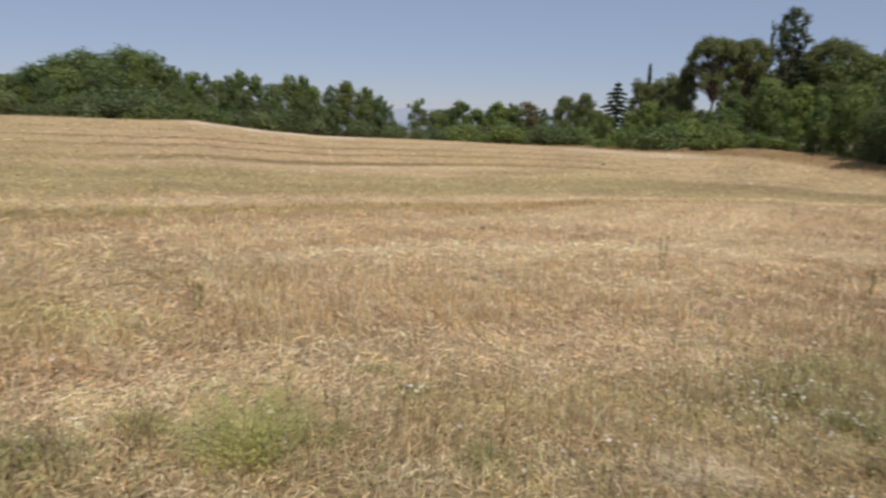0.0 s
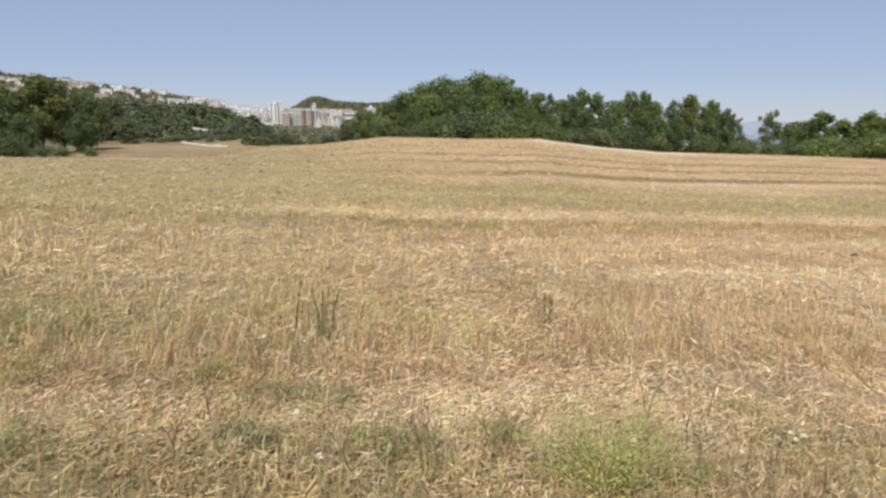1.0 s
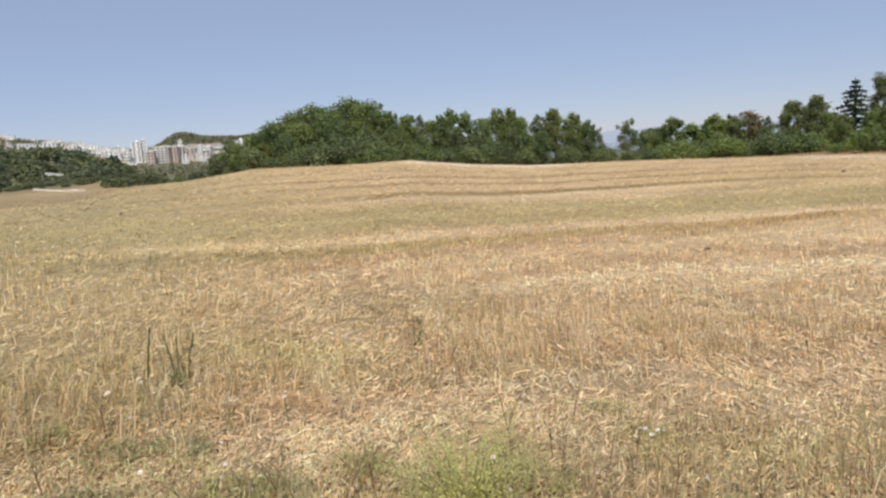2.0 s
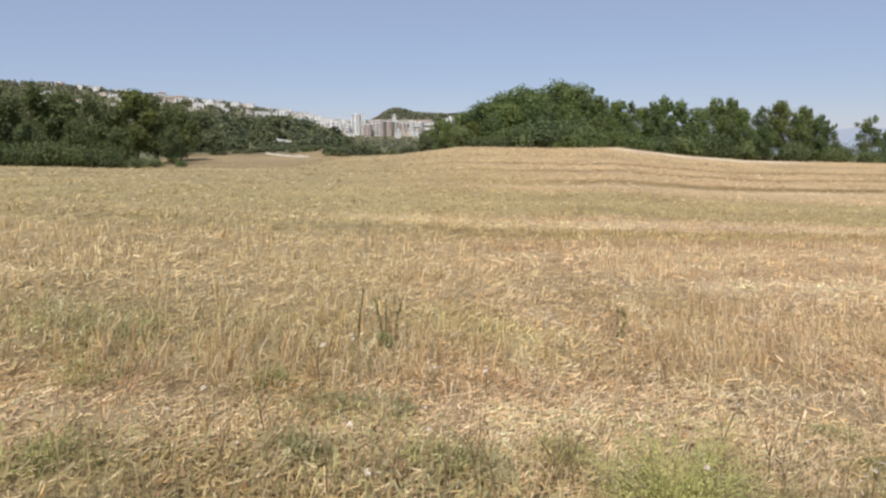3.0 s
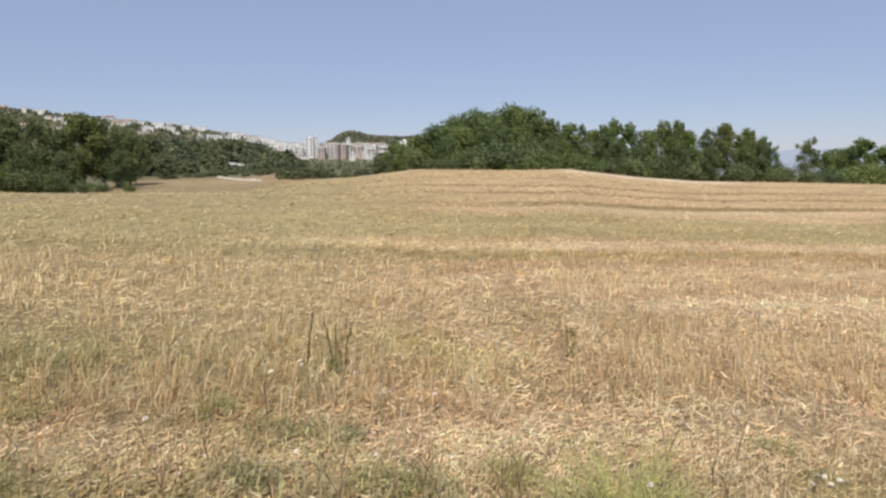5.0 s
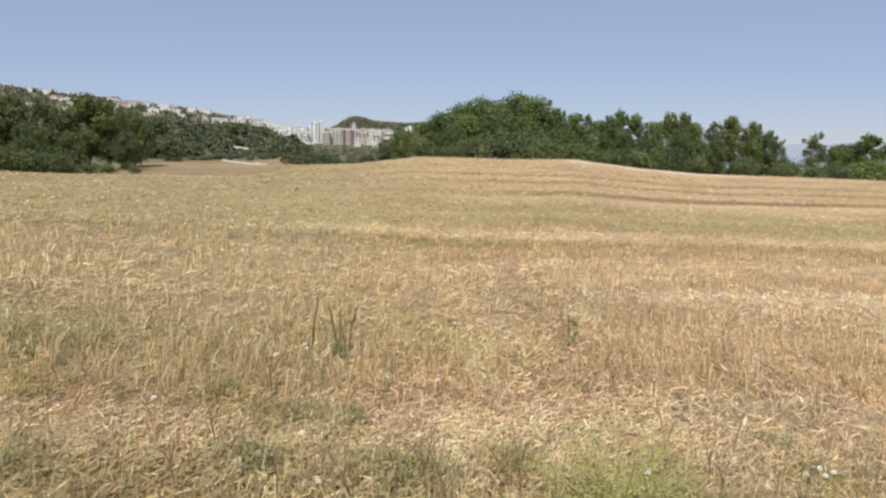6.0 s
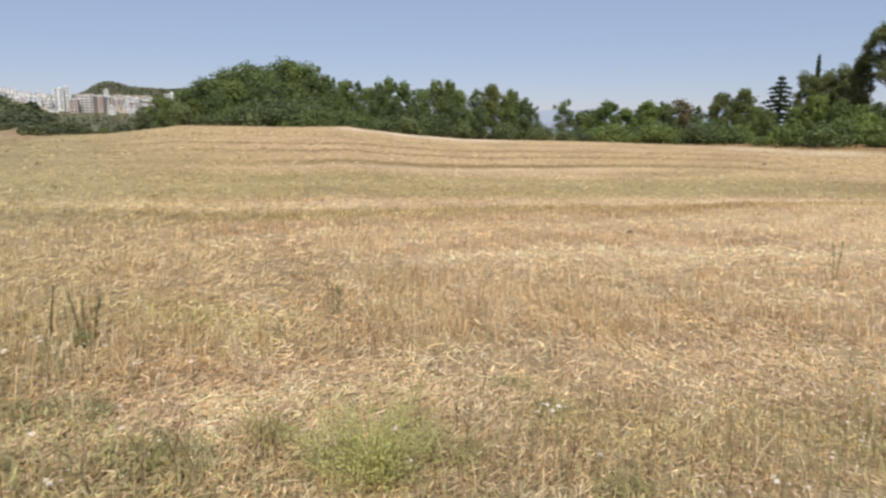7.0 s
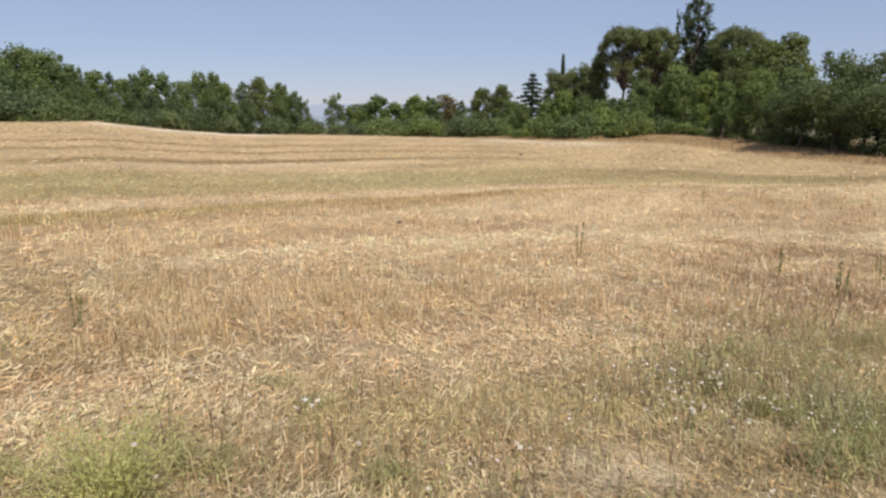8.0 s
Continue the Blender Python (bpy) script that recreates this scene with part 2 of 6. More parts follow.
def field_colour(x, y):
    w, az, r = band(x, y)
    w = settled(w, az) + 0.018 * wobble(x, y, 0.45, 1.0)
    c = np.stack([np.interp(w, W_STOPS, W_RGB[:, k]) for k in range(3)], -1)
    thin = (0.5 * np.exp(-((w - 1.0) / 0.12) ** 2) * np.clip((30 - az) / 15, 0, 1))[..., None]
    c = c * (1 - thin) + np.array(TAN) * thin
    light = (0.35 * np.clip((22 - az) / 14, 0, 1) * np.clip((w - 1.08) * 8, 0, 1) * np.clip((1.95 - w) * 6, 0, 1))[..., None]     # the stubble is paler towards the grove
    c = c * (1 - light) + np.array(PALE) * light
    fore = (0.45 * np.clip((48 - az) / 10, 0, 1) * np.clip((az + 8) / 8, 0, 1) * np.clip((0.92 - w) * 10, 0, 1))[..., None]     # bleached dry grass of the verge
    c = c * (1 - fore) + np.array(PALE) * fore
    # the swaths fade out here and there, and wholly towards the town
    fade = np.clip(0.12 + 0.7 * wobble(x, y, 0.22, 7.0) + np.clip((az - 36) / 12, 0, 1), 0, 1)[..., None] * np.clip((w - 1.85) * 8, 0, 1)[..., None] * 0.75
    # browner ground towards the town, its colour darkened further to copy lens vignetting
    town = np.clip((az - 44) / 14, 0, 1)[..., None]
    c = c * (1 - fade) + (np.array([0.45, 0.335, 0.175]) * (1 - town) + np.array([0.335, 0.252, 0.137]) * town) * fade
    brown = (0.55 * np.clip((az - 48) / 9, 0, 1) * np.clip((w - 2.95) * 4, 0, 1))[..., None]     # dry bare ground at the foot of the slope
    c = c * (1 - brown) + np.array([0.29, 0.21, 0.125]) * brown
    # strips that go on towards the town
    go_on = np.clip((az - 38) / 8, 0, 1)
    c = c * (1 + go_on * (0.14 * np.exp(-((w - 2.16) / 0.06) ** 2) - 0.2 * np.exp(-((w - 2.02) / 0.045) ** 2) - 0.2 * np.clip((az - 50) / 8, 0, 1) * np.exp(-((w - 1.74) / 0.06) ** 2)))[..., None]
    # towards the grove the swaths run out, and the strip before them is darker
    out = (np.clip((5 - az) / 5, 0, 1) * np.clip((w - 3.05) * 20, 0, 1) * 0.85)[..., None]
    c = c * (1 - out) + np.array([0.52, 0.385, 0.22]) * out
    dark = (0.7 * np.clip((3 - az) / 7, 0, 1) * np.clip(np.minimum(w - 2.5, 2.97 - w) * 14, 0, 1))[..., None]
    c = c * (1 - dark) + np.array([0.31, 0.235, 0.12]) * dark
    rusty = (0.5 * np.clip((24 - az) / 8, 0, 1) * np.exp(-((w - 2.02) / 0.05) ** 2))[..., None]
    c = c * (1 - rusty) + np.array([0.43, 0.285, 0.145]) * rusty
    green = np.clip(wobble(x, y, 0.8, 4.0) - 0.45, 0, 1)[..., None] * np.clip(3 - w, 0, 1)[..., None] * 0.5
    c = c * (1 - green) + np.array([0.3, 0.27, 0.1]) * green
    return patchwork(x, y, c, w, az, r), w, az, r


def streak(w, az, r):
    """Uneven streaks along the drilled rows, about -1 to 1: thin stubble, lodged straw, thicker tufts."""
    along, across = np.radians(az) * np.minimum(r, 30.0), w * 9.0
    return 0.6 * wobble(along * 0.35 + 0.25 * across, across, 1.9, 51.0) + 0.4 * wobble(along * 0.9, across * 1.2, 3.7, 63.0) + 0.3 * wobble(along, across * 0.8, 8.0, 75.0)


def patchwork(x, y, c, w, az, r):
    """Small patches of dry grass, rust, olive and pale straw in the near part."""
    k = (streak(w, az, r) * np.interp(w, [1.0, 1.12, 2.05, 2.4, 2.9, 3.0], [0.0, 1.0, 1.0, 0.4, 0.3, 0.0]))[..., None]
    c = c * (1 + 0.28 * k + 0.05 * k * np.array([-1.0, 0.2, 1.0]))
    near = np.clip((1.6 - w) * 2.5, 0, 1) * (1 - 0.85 * np.exp(-((w - 1.0) / 0.075) ** 2))
    for f, seed, cut, tone, much in ((5.3, 21.0, 0.15, (0.43, 0.335, 0.16), 0.5), (6.1, 33.0, 0.2, (0.30, 0.21, 0.12), 0.45), (4.9, 45.0, 0.3, (0.47, 0.31, 0.17), 0.45), (6.7, 57.0, 0.25, (0.66, 0.54, 0.38), 0.55)):
        k = (np.clip((wobble(x, y, f, seed) - cut) * 3, 0, 1) * near * much)[..., None]
        c = c * (1 - k) + np.array(tone) * k
    for px, py, rx, ry, much in ((-4.4, 4.3, 0.9, 0.5, 0.75), (-5.1, 2.7, 0.6, 0.4, 0.5), (-0.6, 4.3, 0.5, 0.35, 0.5), (0.3, 4.9, 0.5, 0.4, 0.4)):
        k = (spot(x, y, px, py, rx, ry) * much)[..., None]
        c = c * (1 - k) + np.array([0.53, 0.46, 0.19]) * k
    left = (np.clip((az - 43) / 15, 0, 1) * np.clip((9.5 - r) / 3, 0, 1) * np.clip(0.6 + 0.7 * wobble(x, y, 1.9, 16.0), 0, 1) * 0.8 * (1 - 0.6 * np.exp(-((w - 1.0) / 0.075) ** 2)))[..., None]
    c = c * (1 - left) + np.array([0.345, 0.27, 0.128]) * left
    olive = (0.45 * np.clip((az - 42) / 14, 0, 1) * np.clip((w - 1.1) * 8, 0, 1))[..., None]
    c = c * (1 - olive) + np.array([0.45, 0.385, 0.2]) * olive
    # rusty brown growth on this side, with lens falloff painted in as extra darkening
    right = (np.clip((-6 - az) / 7, 0, 1) * np.clip((27 - r) / 12, 0, 1) * np.clip(0.5 + 0.7 * wobble(x, y, 2.3, 26.0), 0, 1) * 0.85)[..., None]
    return c * (1 - right) + np.array([0.31, 0.21, 0.115]) * right


def weediness(x, y):
    """Where green weeds grow in the verge and at the field's near edge."""
    g = 0.6 * spot(x, y, 1.3, 5.3, 0.9, 1.3) + 0.35 * spot(x, y, 2.4, 6.5, 1.2, 1.6) + 0.8 * spot(x, y, -3.1, 2.1, 0.55, 0.35) + 0.45 * spot(x, y, -5.7, 1.4, 0.7, 0.6)
    g = g + 0.25 * spot(x, y, -5.4, 2.3, 0.8, 0.4) + 0.5 * spot(x, y, -2.2, 2.2, 0.8, 0.6) + 0.6 * spot(x, y, -3.2, 0.9, 0.7, 0.7) + 0.7 * spot(x, y, 1.75, 4.2, 0.4, 0.6) + 0.7 * spot(x, y, 2.1, 4.9, 0.4, 0.7) + 0.6 * spot(x, y, -5.0, 1.5, 0.8, 0.35)
    w, _, _ = band(x, y)
    g = g + 0.3 * np.clip((0.92 - w) * 2.5, 0, 1)
    return np.clip(g, 0, 1)


def thicket(x, y):
    """Taller weeds where the verge meets the field."""
    k = np.clip(0.6 + 0.9 * wobble(x, y, 3.2, 14.0), 0, 1)
    return k * np.clip(0.75 * spot(x, y, 1.35, 5.7, 0.8, 1.0) + 0.8 * spot(x, y, 2.6, 6.8, 0.9, 1.2) + 0.4 * spot(x, y, -5.8, 1.4, 0.5, 0.5), 0, 1)


def dead_growth(x, y):
    """Dead brown weeds in the verge."""
    k = np.clip(0.65 + 0.8 * wobble(x, y, 4.1, 24.0), 0, 1)
    return k * np.clip(spot(x, y, -0.05, 4.2, 0.5, 0.4) + 0.7 * spot(x, y, -0.9, 3.5, 0.4, 0.3) + 0.8 * spot(x, y, 1.0, 5.3, 0.5, 0.35) + 0.7 * spot(x, y, 2.0, 6.4, 0.6, 0.5) + 0.6 * spot(x, y, 1.75, 5.5, 0.35, 0.3) + 0.5 * spot(x, y, 2.3, 5.0, 0.25, 0.4) + 0.6 * spot(x, y, 3.0, 8.0, 0.8, 0.8) + 0.45 * spot(x, y, -2.0, 2.9, 0.5, 0.35) + 0.5 * spot(x, y, -4.2, 1.6, 0.6, 0.4), 0, 1)


def bare(x, y):
    """Bare trodden patches."""
    ragged = np.clip(0.75 + 0.7 * wobble(x, y, 6.3, 4.0), 0.1, 1)
    return ragged * np.clip(spot(x, y, 1.8, 3.65, 0.22, 0.35) + spot(x, y, 1.35, 4.68, 0.28, 0.2) + 0.8 * spot(x, y, 2.35, 6.2, 0.3, 0.3) + spot(x, y, 0.75, 3.92, 0.5, 0.3) + 0.6 * spot(x, y, 0.0, 3.4, 0.5, 0.15), 0, 1)


def edge_strip(az, r):
    """A pale trodden strip along parts of the field's edge."""
    along = np.clip(np.minimum((az - 21) / 3, (36 - az) / 1.5), 0, 1) + 0.7 * np.clip(np.minimum((az - 60) / 5, (82 - az) / 2), 0, 1) + 0.6 * np.clip(np.minimum((az + 4) / 3, (8 - az) / 2), 0, 1)
    return np.clip(along, 0, 1) * np.exp(-((r - edge(az) + 1.0) / 1.3) ** 2)


def mesh_from(name, v, quads, material, tint=None, smooth=False):
    """A mesh of quads from arrays, with a colour on each vertex if wanted."""
    me = bpy.data.meshes.new(name)
    v, quads = np.asarray(v, np.float32), np.asarray(quads, np.int32)
    me.vertices.add(len(v))
    me.vertices.foreach_set("co", v.ravel())
    k = quads.shape[1]
    me.loops.add(quads.size)
    me.loops.foreach_set("vertex_index", quads.ravel())
    me.polygons.add(len(quads))
    me.polygons.foreach_set("loop_start", np.arange(len(quads), dtype=np.int32) * k)
    if smooth:
        me.polygons.foreach_set("use_smooth", np.ones(len(quads), bool))
    if tint is not None:
        at = me.color_attributes.new("tint", "FLOAT_COLOR", "POINT")
        rgba = np.ones((len(v), 4), np.float32)
        rgba[:, :3] = tint
        at.data.foreach_set("color", rgba.ravel())
    me.update(calc_edges=True)
    me.materials.append(material)
    return me


def build_ground():
    az = np.concatenate([np.arange(-180, -32, 3.0), np.arange(-32, 90, 0.5), np.arange(90, 180, 3.0)])
    rad = np.concatenate([[0.0, 0.5, 1.0], np.arange(1.5, 14, 0.16), np.arange(14, 72, 0.36), np.geomspace(72, 4700, 90)])
    A, Rr = np.meshgrid(np.radians(az), rad)
    X, Y = -np.sin(A) * Rr, np.cos(A) * Rr
    Z = land(X, Y)
    w, azd, r = band(X, Y)
    inside = r < edge(azd)
    # ruts and raised swaths of straw
    ww = settled(w, azd) + 0.018 * wobble(X, Y, 0.45, 1.0)
    lift = np.zeros_like(Z)
    for c, h, s in ((1.02, 0.05, 0.05), (1.46, 0.04, 0.05), (2.17, 0.08, 0.04), (2.98, 0.12, 0.03), (3.22, 0.12, 0.03), (3.43, 0.16, 0.03), (3.61, 0.14, 0.03), (3.84, 0.12, 0.03), (2.02, -0.06, 0.03), (3.105, -0.1, 0.02), (3.345, -0.1, 0.02), (3.525, -0.1, 0.02), (3.72, -0.08, 0.02)):
        lift += 0.4 * h * np.exp(-((ww - c) / s) ** 2)
    lift += 0.025 * wobble(X, Y, 3.1, 2.0) + 0.02 * wobble(X, Y, 7.3, 5.0)
    Z = Z + np.where(inside, lift, 0) * np.clip(r / 3, 0, 1)
    far = r > 72
    Z = Z + np.where(far, 0.6 * wobble(X, Y, 0.03, 3.0), 0)
    C, _, _, _ = field_colour(X, Y)
    soil = (0.45 * np.clip((15 - r) / 7, 0, 1))[..., None]      # earth shows between the straws
    C = C * (1 - soil) + np.array([0.27, 0.19, 0.11]) * soil
    g = weediness(X, Y)[..., None] * 0.45
    C = C * (1 - g) + np.array([0.28, 0.25, 0.12]) * g
    soil = bare(X, Y)[..., None]
    C = C * (1 - soil) + np.array([0.6, 0.48, 0.345]) * soil
    # dry grass on the bank, scrub and meadow beyond the edge
    d = np.clip((r - edge(azd)) / 1.5, 0, 1)[..., None]
    scrub = np.array([0.33, 0.22, 0.11]) * (1 + 0.2 * wobble(X, Y, 0.5, 2.0)[..., None])
    C = C * (1 - d) + scrub * d
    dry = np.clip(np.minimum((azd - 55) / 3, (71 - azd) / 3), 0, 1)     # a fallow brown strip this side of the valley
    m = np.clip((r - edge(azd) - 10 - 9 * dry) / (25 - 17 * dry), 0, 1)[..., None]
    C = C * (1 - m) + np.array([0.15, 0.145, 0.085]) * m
    fallow = (dry * np.clip((r - edge(azd)) / 1.5, 0, 1))[..., None] * (1 - m)
    C = C * (1 - fallow) + np.array([0.33, 0.25, 0.145]) * (1 + 0.12 * wobble(X, Y, 0.25, 5.0)[..., None]) * fallow
    # pale trodden strip along parts of the field's edge
    strip = edge_strip(azd, r)[..., None]
    C = C * (1 - strip) + np.array([0.68, 0.57, 0.43]) * strip
    n, k = len(rad), len(az)
    i = np.arange(n - 1)[:, None] * k + np.arange(k)[None, :]
    j = np.arange(n - 1)[:, None] * k + (np.arange(k)[None, :] + 1) % k
    quads = np.stack([i, j, j + k, i + k], -1).reshape(-1, 4)
    quads = quads[:, ::-1]
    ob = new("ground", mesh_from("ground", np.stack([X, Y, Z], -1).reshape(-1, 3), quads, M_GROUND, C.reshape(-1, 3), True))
    return tagged(ob, "harvested wheat field of pale stubble with swaths of straw", "field", kind="structure")


build_ground()

rng = np.random.default_rng(7)


def wedge(n, r0, r1, a0=-26.0, a1=84.0):
    """Random places in the part of the field before the camera."""
    r = np.sqrt(rng.uniform(r0 * r0, r1 * r1, n))
    a = np.radians(rng.uniform(a0, a1, n))
    return -np.sin(a) * r, np.cos(a) * r


def comb(x, y):
    """The way that straw lies or leans: mostly one way, as the harvester left it."""
    n = len(x)
    a = np.radians(100 + 40 * wobble(x, y, 1.1, 11.0)) + rng.normal(0, 0.7, n)
    return np.where(rng.random(n) < 0.45, rng.uniform(0, 2 * np.pi, n), a)


def stalks(x, y, height, width, lean, tint, tip=0.5):
    """Upright tapered stalks of two pieces, bent a little. Returns vertices, quads and colours."""
    n = len(x)
    z = land(x, y) - 0.01
    turn = rng.uniform(0, 2 * np.pi, n)
    side = np.stack([np.cos(turn), np.sin(turn), np.zeros(n)], -1) * (width / 2)[:, None]
    la = comb(x, y)
    tilt = np.stack([np.cos(la), np.sin(la), np.zeros(n)], -1) * (lean * height)[:, None]
    p0 = np.stack([x, y, z], -1)
    up = np.array([0, 0, 1.0])
    p1 = p0 + up * (height * 0.55)[:, None] + tilt * 0.4
    p2 = p0 + up * (height * (1 - 0.3 * lean))[:, None] + tilt
    v = np.stack([p0 - side, p0 + side, p1 + side * 0.85, p1 - side * 0.85, p2 + side * tip, p2 - side * tip], 1)
    q = np.array([[0, 1, 2, 3], [3, 2, 4, 5]])[None] + 6 * np.arange(n)[:, None, None]
    return v.reshape(-1, 3), q.reshape(-1, 4), np.repeat(tint, 6, 0)


def lying(x, y, length, width, lift, tint):
    """Fallen straws, lying any way, a little raised at one end."""
    n = len(x)
    z = land(x, y) + rng.uniform(0.01, 0.05, n)
    a = comb(x, y)
    d = np.stack([np.cos(a), np.sin(a), rng.uniform(-0.1, 1, n) * lift], -1) * (length / 2)[:, None]
    s = np.stack([-np.sin(a), np.cos(a), rng.uniform(-0.7, 0.7, n)], -1) * (width / 2)[:, None]
    p = np.stack([x, y, z], -1)
    lowest = np.minimum(d[:, 2], 0)
    p[:, 2] -= lowest
    v = np.stack([p - d - s, p - d + s, p + d + s, p + d - s], 1)
    q = np.arange(4)[None] + 4 * np.arange(n)[:, None]
    return v.reshape(-1, 3), q, np.repeat(tint, 4, 0)


def gather(name, pieces, material, label, category):
    off, V, Q, T = 0, [], [], []
    for v, q, t in pieces:
        V.append(v)
        Q.append(q + off)
        T.append(t)
        off += len(v)
    ob = new(name, mesh_from(name, np.concatenate(V), np.concatenate(Q), material, np.concatenate(T)))
    return tagged(ob, label, category, kind="stuff")


def straw_tint(x, y, brighten=1.0):
    c, w, az, r = field_colour(x, y)
    n = len(x)
    clump = 1 + 0.16 * wobble(x, y, 5.5, 2.0) + 0.14 * wobble(x, y, 13.0, 6.0)
    c = c * brighten * rng.uniform(0.66, 1.2, (n, 1)) * clump[:, None]
    # a share of straws is whitened: bright highlights put into the colour
    pale = rng.random(n) < np.clip((16 - r) / 20, 0.12, 0.24)
    c[pale] = c[pale] * 0.3 + np.array([0.6, 0.495, 0.345]) * rng.uniform(0.85, 1.15, (int(pale.sum()), 1))
    rust = rng.random(n) < 0.08
    c[rust] = c[rust] * np.array([0.9, 0.76, 0.58])
    return np.clip(c, 0, 0.85), w, az, r


def build_stubble():
    """Tufts of cut stalks, in loose drilled rows, leaning apart."""
    pieces = []
    for r0, r1, tufts, per, wide, loose in ((2.0, 7.0, 74, 6, 0.0062, 0.024), (7.0, 13.0, 50, 5, 0.0095, 0.035), (13.0, 26.0, 16, 5, 0.015, 0.07), (26.0, 62.0, 4.2, 4, 0.03, 0.16)):
        area = (r1 * r1 - r0 * r0) * math.pi * 110 / 360
        x, y = wedge(int(area * tufts), r0, r1)
        u, v = x * 0.65 + y * 0.76, -x * 0.76 + y * 0.65
        row = np.round(v / 0.19) * 0.19 + rng.normal(0, 0.04, len(v))
        k = 0.7 if r1 < 14 else 0.2
        v = v * (1 - k) + row * k
        x, y = 0.65 * u - 0.76 * v, 0.76 * u + 0.65 * v
        w, az, r = band(x, y)
        want = np.interp(w, [0, 0.8, 0.93, 1.05, 1.15, 1.3, 1.42, 1.5, 1.6, 1.9, 2.0, 2.1, 2.3, 2.9, 3.0, 3.1, 4.0], [0.36, 0.36, 0.16, 0.18, 0.9, 0.9, 0.5, 0.45, 0.9, 0.9, 0.6, 0.7, 1, 1, 0.35, 0.3, 0.25])
        want = want + 0.35 * np.exp(-((w - 1.0) / 0.09) ** 2) * np.clip((30 - az) / 15, 0, 1)
        want = want * np.clip(0.75 + 0.6 * wobble(x, y, 2.3, 3.0), 0.15, 1) * (1 - 0.85 * bare(x, y))
        want = want * (1 - edge_strip(az, r)) * np.clip(0.85 - 0.6 * streak(w, az, r) * np.clip((w - 1.05) * 10, 0, 1), 0.2, 1.2)
        keep = (rng.random(len(x)) < want) & (r < edge(az) - 0.2)
        x, y, w = x[keep], y[keep], w[keep]
        tall = np.interp(w, [0, 0.9, 1.0, 1.12, 1.3, 1.5, 2.1, 2.35, 4], [0.14, 0.09, 0.06, 0.16, 0.15, 0.135, 0.135, 0.08, 0.08]) * rng.uniform(0.7, 1.2, len(x))
        even = np.interp(r1, [7, 26], [0.25, 0.1])
        tone = rng.uniform(1 - even, 1 + even, (len(x), 1))
        x, y, tall, tone = (np.repeat(q, per, 0) for q in (x, y, tall, tone))
        n = len(x)
        x, y = x + rng.normal(0, loose, n), y + rng.normal(0, loose, n)
        c, _, _, _ = straw_tint(x, y, 1.42)
        c = np.clip(c * tone, 0, 0.85)
        h = tall * rng.uniform(0.5, 1.2, n)
        pieces.append(stalks(x, y, h, rng.uniform(0.6, 1.4, n) * wide, rng.beta(1.1, 3.2, n) * np.interp(r1, [7, 13, 26], [1.1, 0.9, 0.8]), c, 0.8))
    # pale uncut stalks along the front of the stubble and in stray tufts
    x, y = wedge(5200, 3.0, 9.0)
    w, az, r = band(x, y)
    keep = rng.random(len(x)) < np.interp(w, [0.9, 1.06, 1.11, 1.17, 1.3, 1.7], [0.02, 0.1, 1.0, 0.8, 0.12, 0.06]) * np.clip(0.5 + 0.9 * wobble(x, y, 2.1, 41.0), 0.05, 1)
    x, y = (np.repeat(q[keep], 7) for q in (x, y))
    n = len(x)
    x, y = x + rng.normal(0, 0.035, n), y + rng.normal(0, 0.035, n)
    c = np.array([[0.6, 0.47, 0.28], [0.66, 0.54, 0.36], [0.54, 0.39, 0.2], [0.5, 0.33, 0.17]])[rng.integers(0, 4, n)] * rng.uniform(0.85, 1.2, (n, 1))
    pieces.append(stalks(x, y, rng.uniform(0.1, 0.28, n), rng.uniform(0.0045, 0.0075, n), rng.beta(1.5, 2.5, n) * 1.1, np.clip(c, 0, 0.85), 0.7))
    gather("wheat_stubble", pieces, M_STRAW, "standing dry wheat stubble, golden to rusty brown, on the field", "stubble")


def build_fallen_straw():
    pieces = []
    for r0, r1, per_m2, wide, long in ((1.8, 5.0, 3900, 0.0058, 0.068), (5.0, 9.0, 1500, 0.0078, 0.08), (9.0, 16.0, 360, 0.013, 0.12), (16.0, 28.0, 100, 0.017, 0.13), (28.0, 52.0, 16, 0.028, 0.26)):
        area = (r1 * r1 - r0 * r0) * math.pi * 110 / 360
        x, y = wedge(int(area * per_m2), r0, r1)
        c, w, az, r = straw_tint(x, y, 1.36)
        want = np.interp(w, [0, 0.8, 0.93, 1.07, 1.15, 1.38, 1.46, 1.54, 1.9, 2.1, 2.17, 2.25, 2.9, 2.97, 3.06, 3.2, 4], [0.4, 0.42, 1, 1, 0.5, 0.45, 0.8, 0.4, 0.28, 0.4, 0.8, 0.3, 0.3, 0.8, 0.3, 0.6, 0.6])
        want = want * np.clip(0.8 + 0.6 * wobble(x, y, 1.9, 8.0), 0.15, 1)
        want = want * (1 - 0.6 * bare(x, y)) * np.clip(1 + 0.8 * streak(w, az, r) * np.clip((w - 1.05) * 10, 0, 1), 0.3, 1.8)
        keep = (rng.random(len(x)) < want) & (r < edge(az) - 0.3)
        x, y, c = x[keep], y[keep], c[keep]
        n = len(x)
        pieces.append(lying(x, y, rng.uniform(0.5, 1.4, n) * long, rng.uniform(0.6, 1.4, n) * wide, 0.4, c))
    gather("fallen_straw", pieces, M_STRAW, "pale cut straw lying loose over the stubble field", "straw")


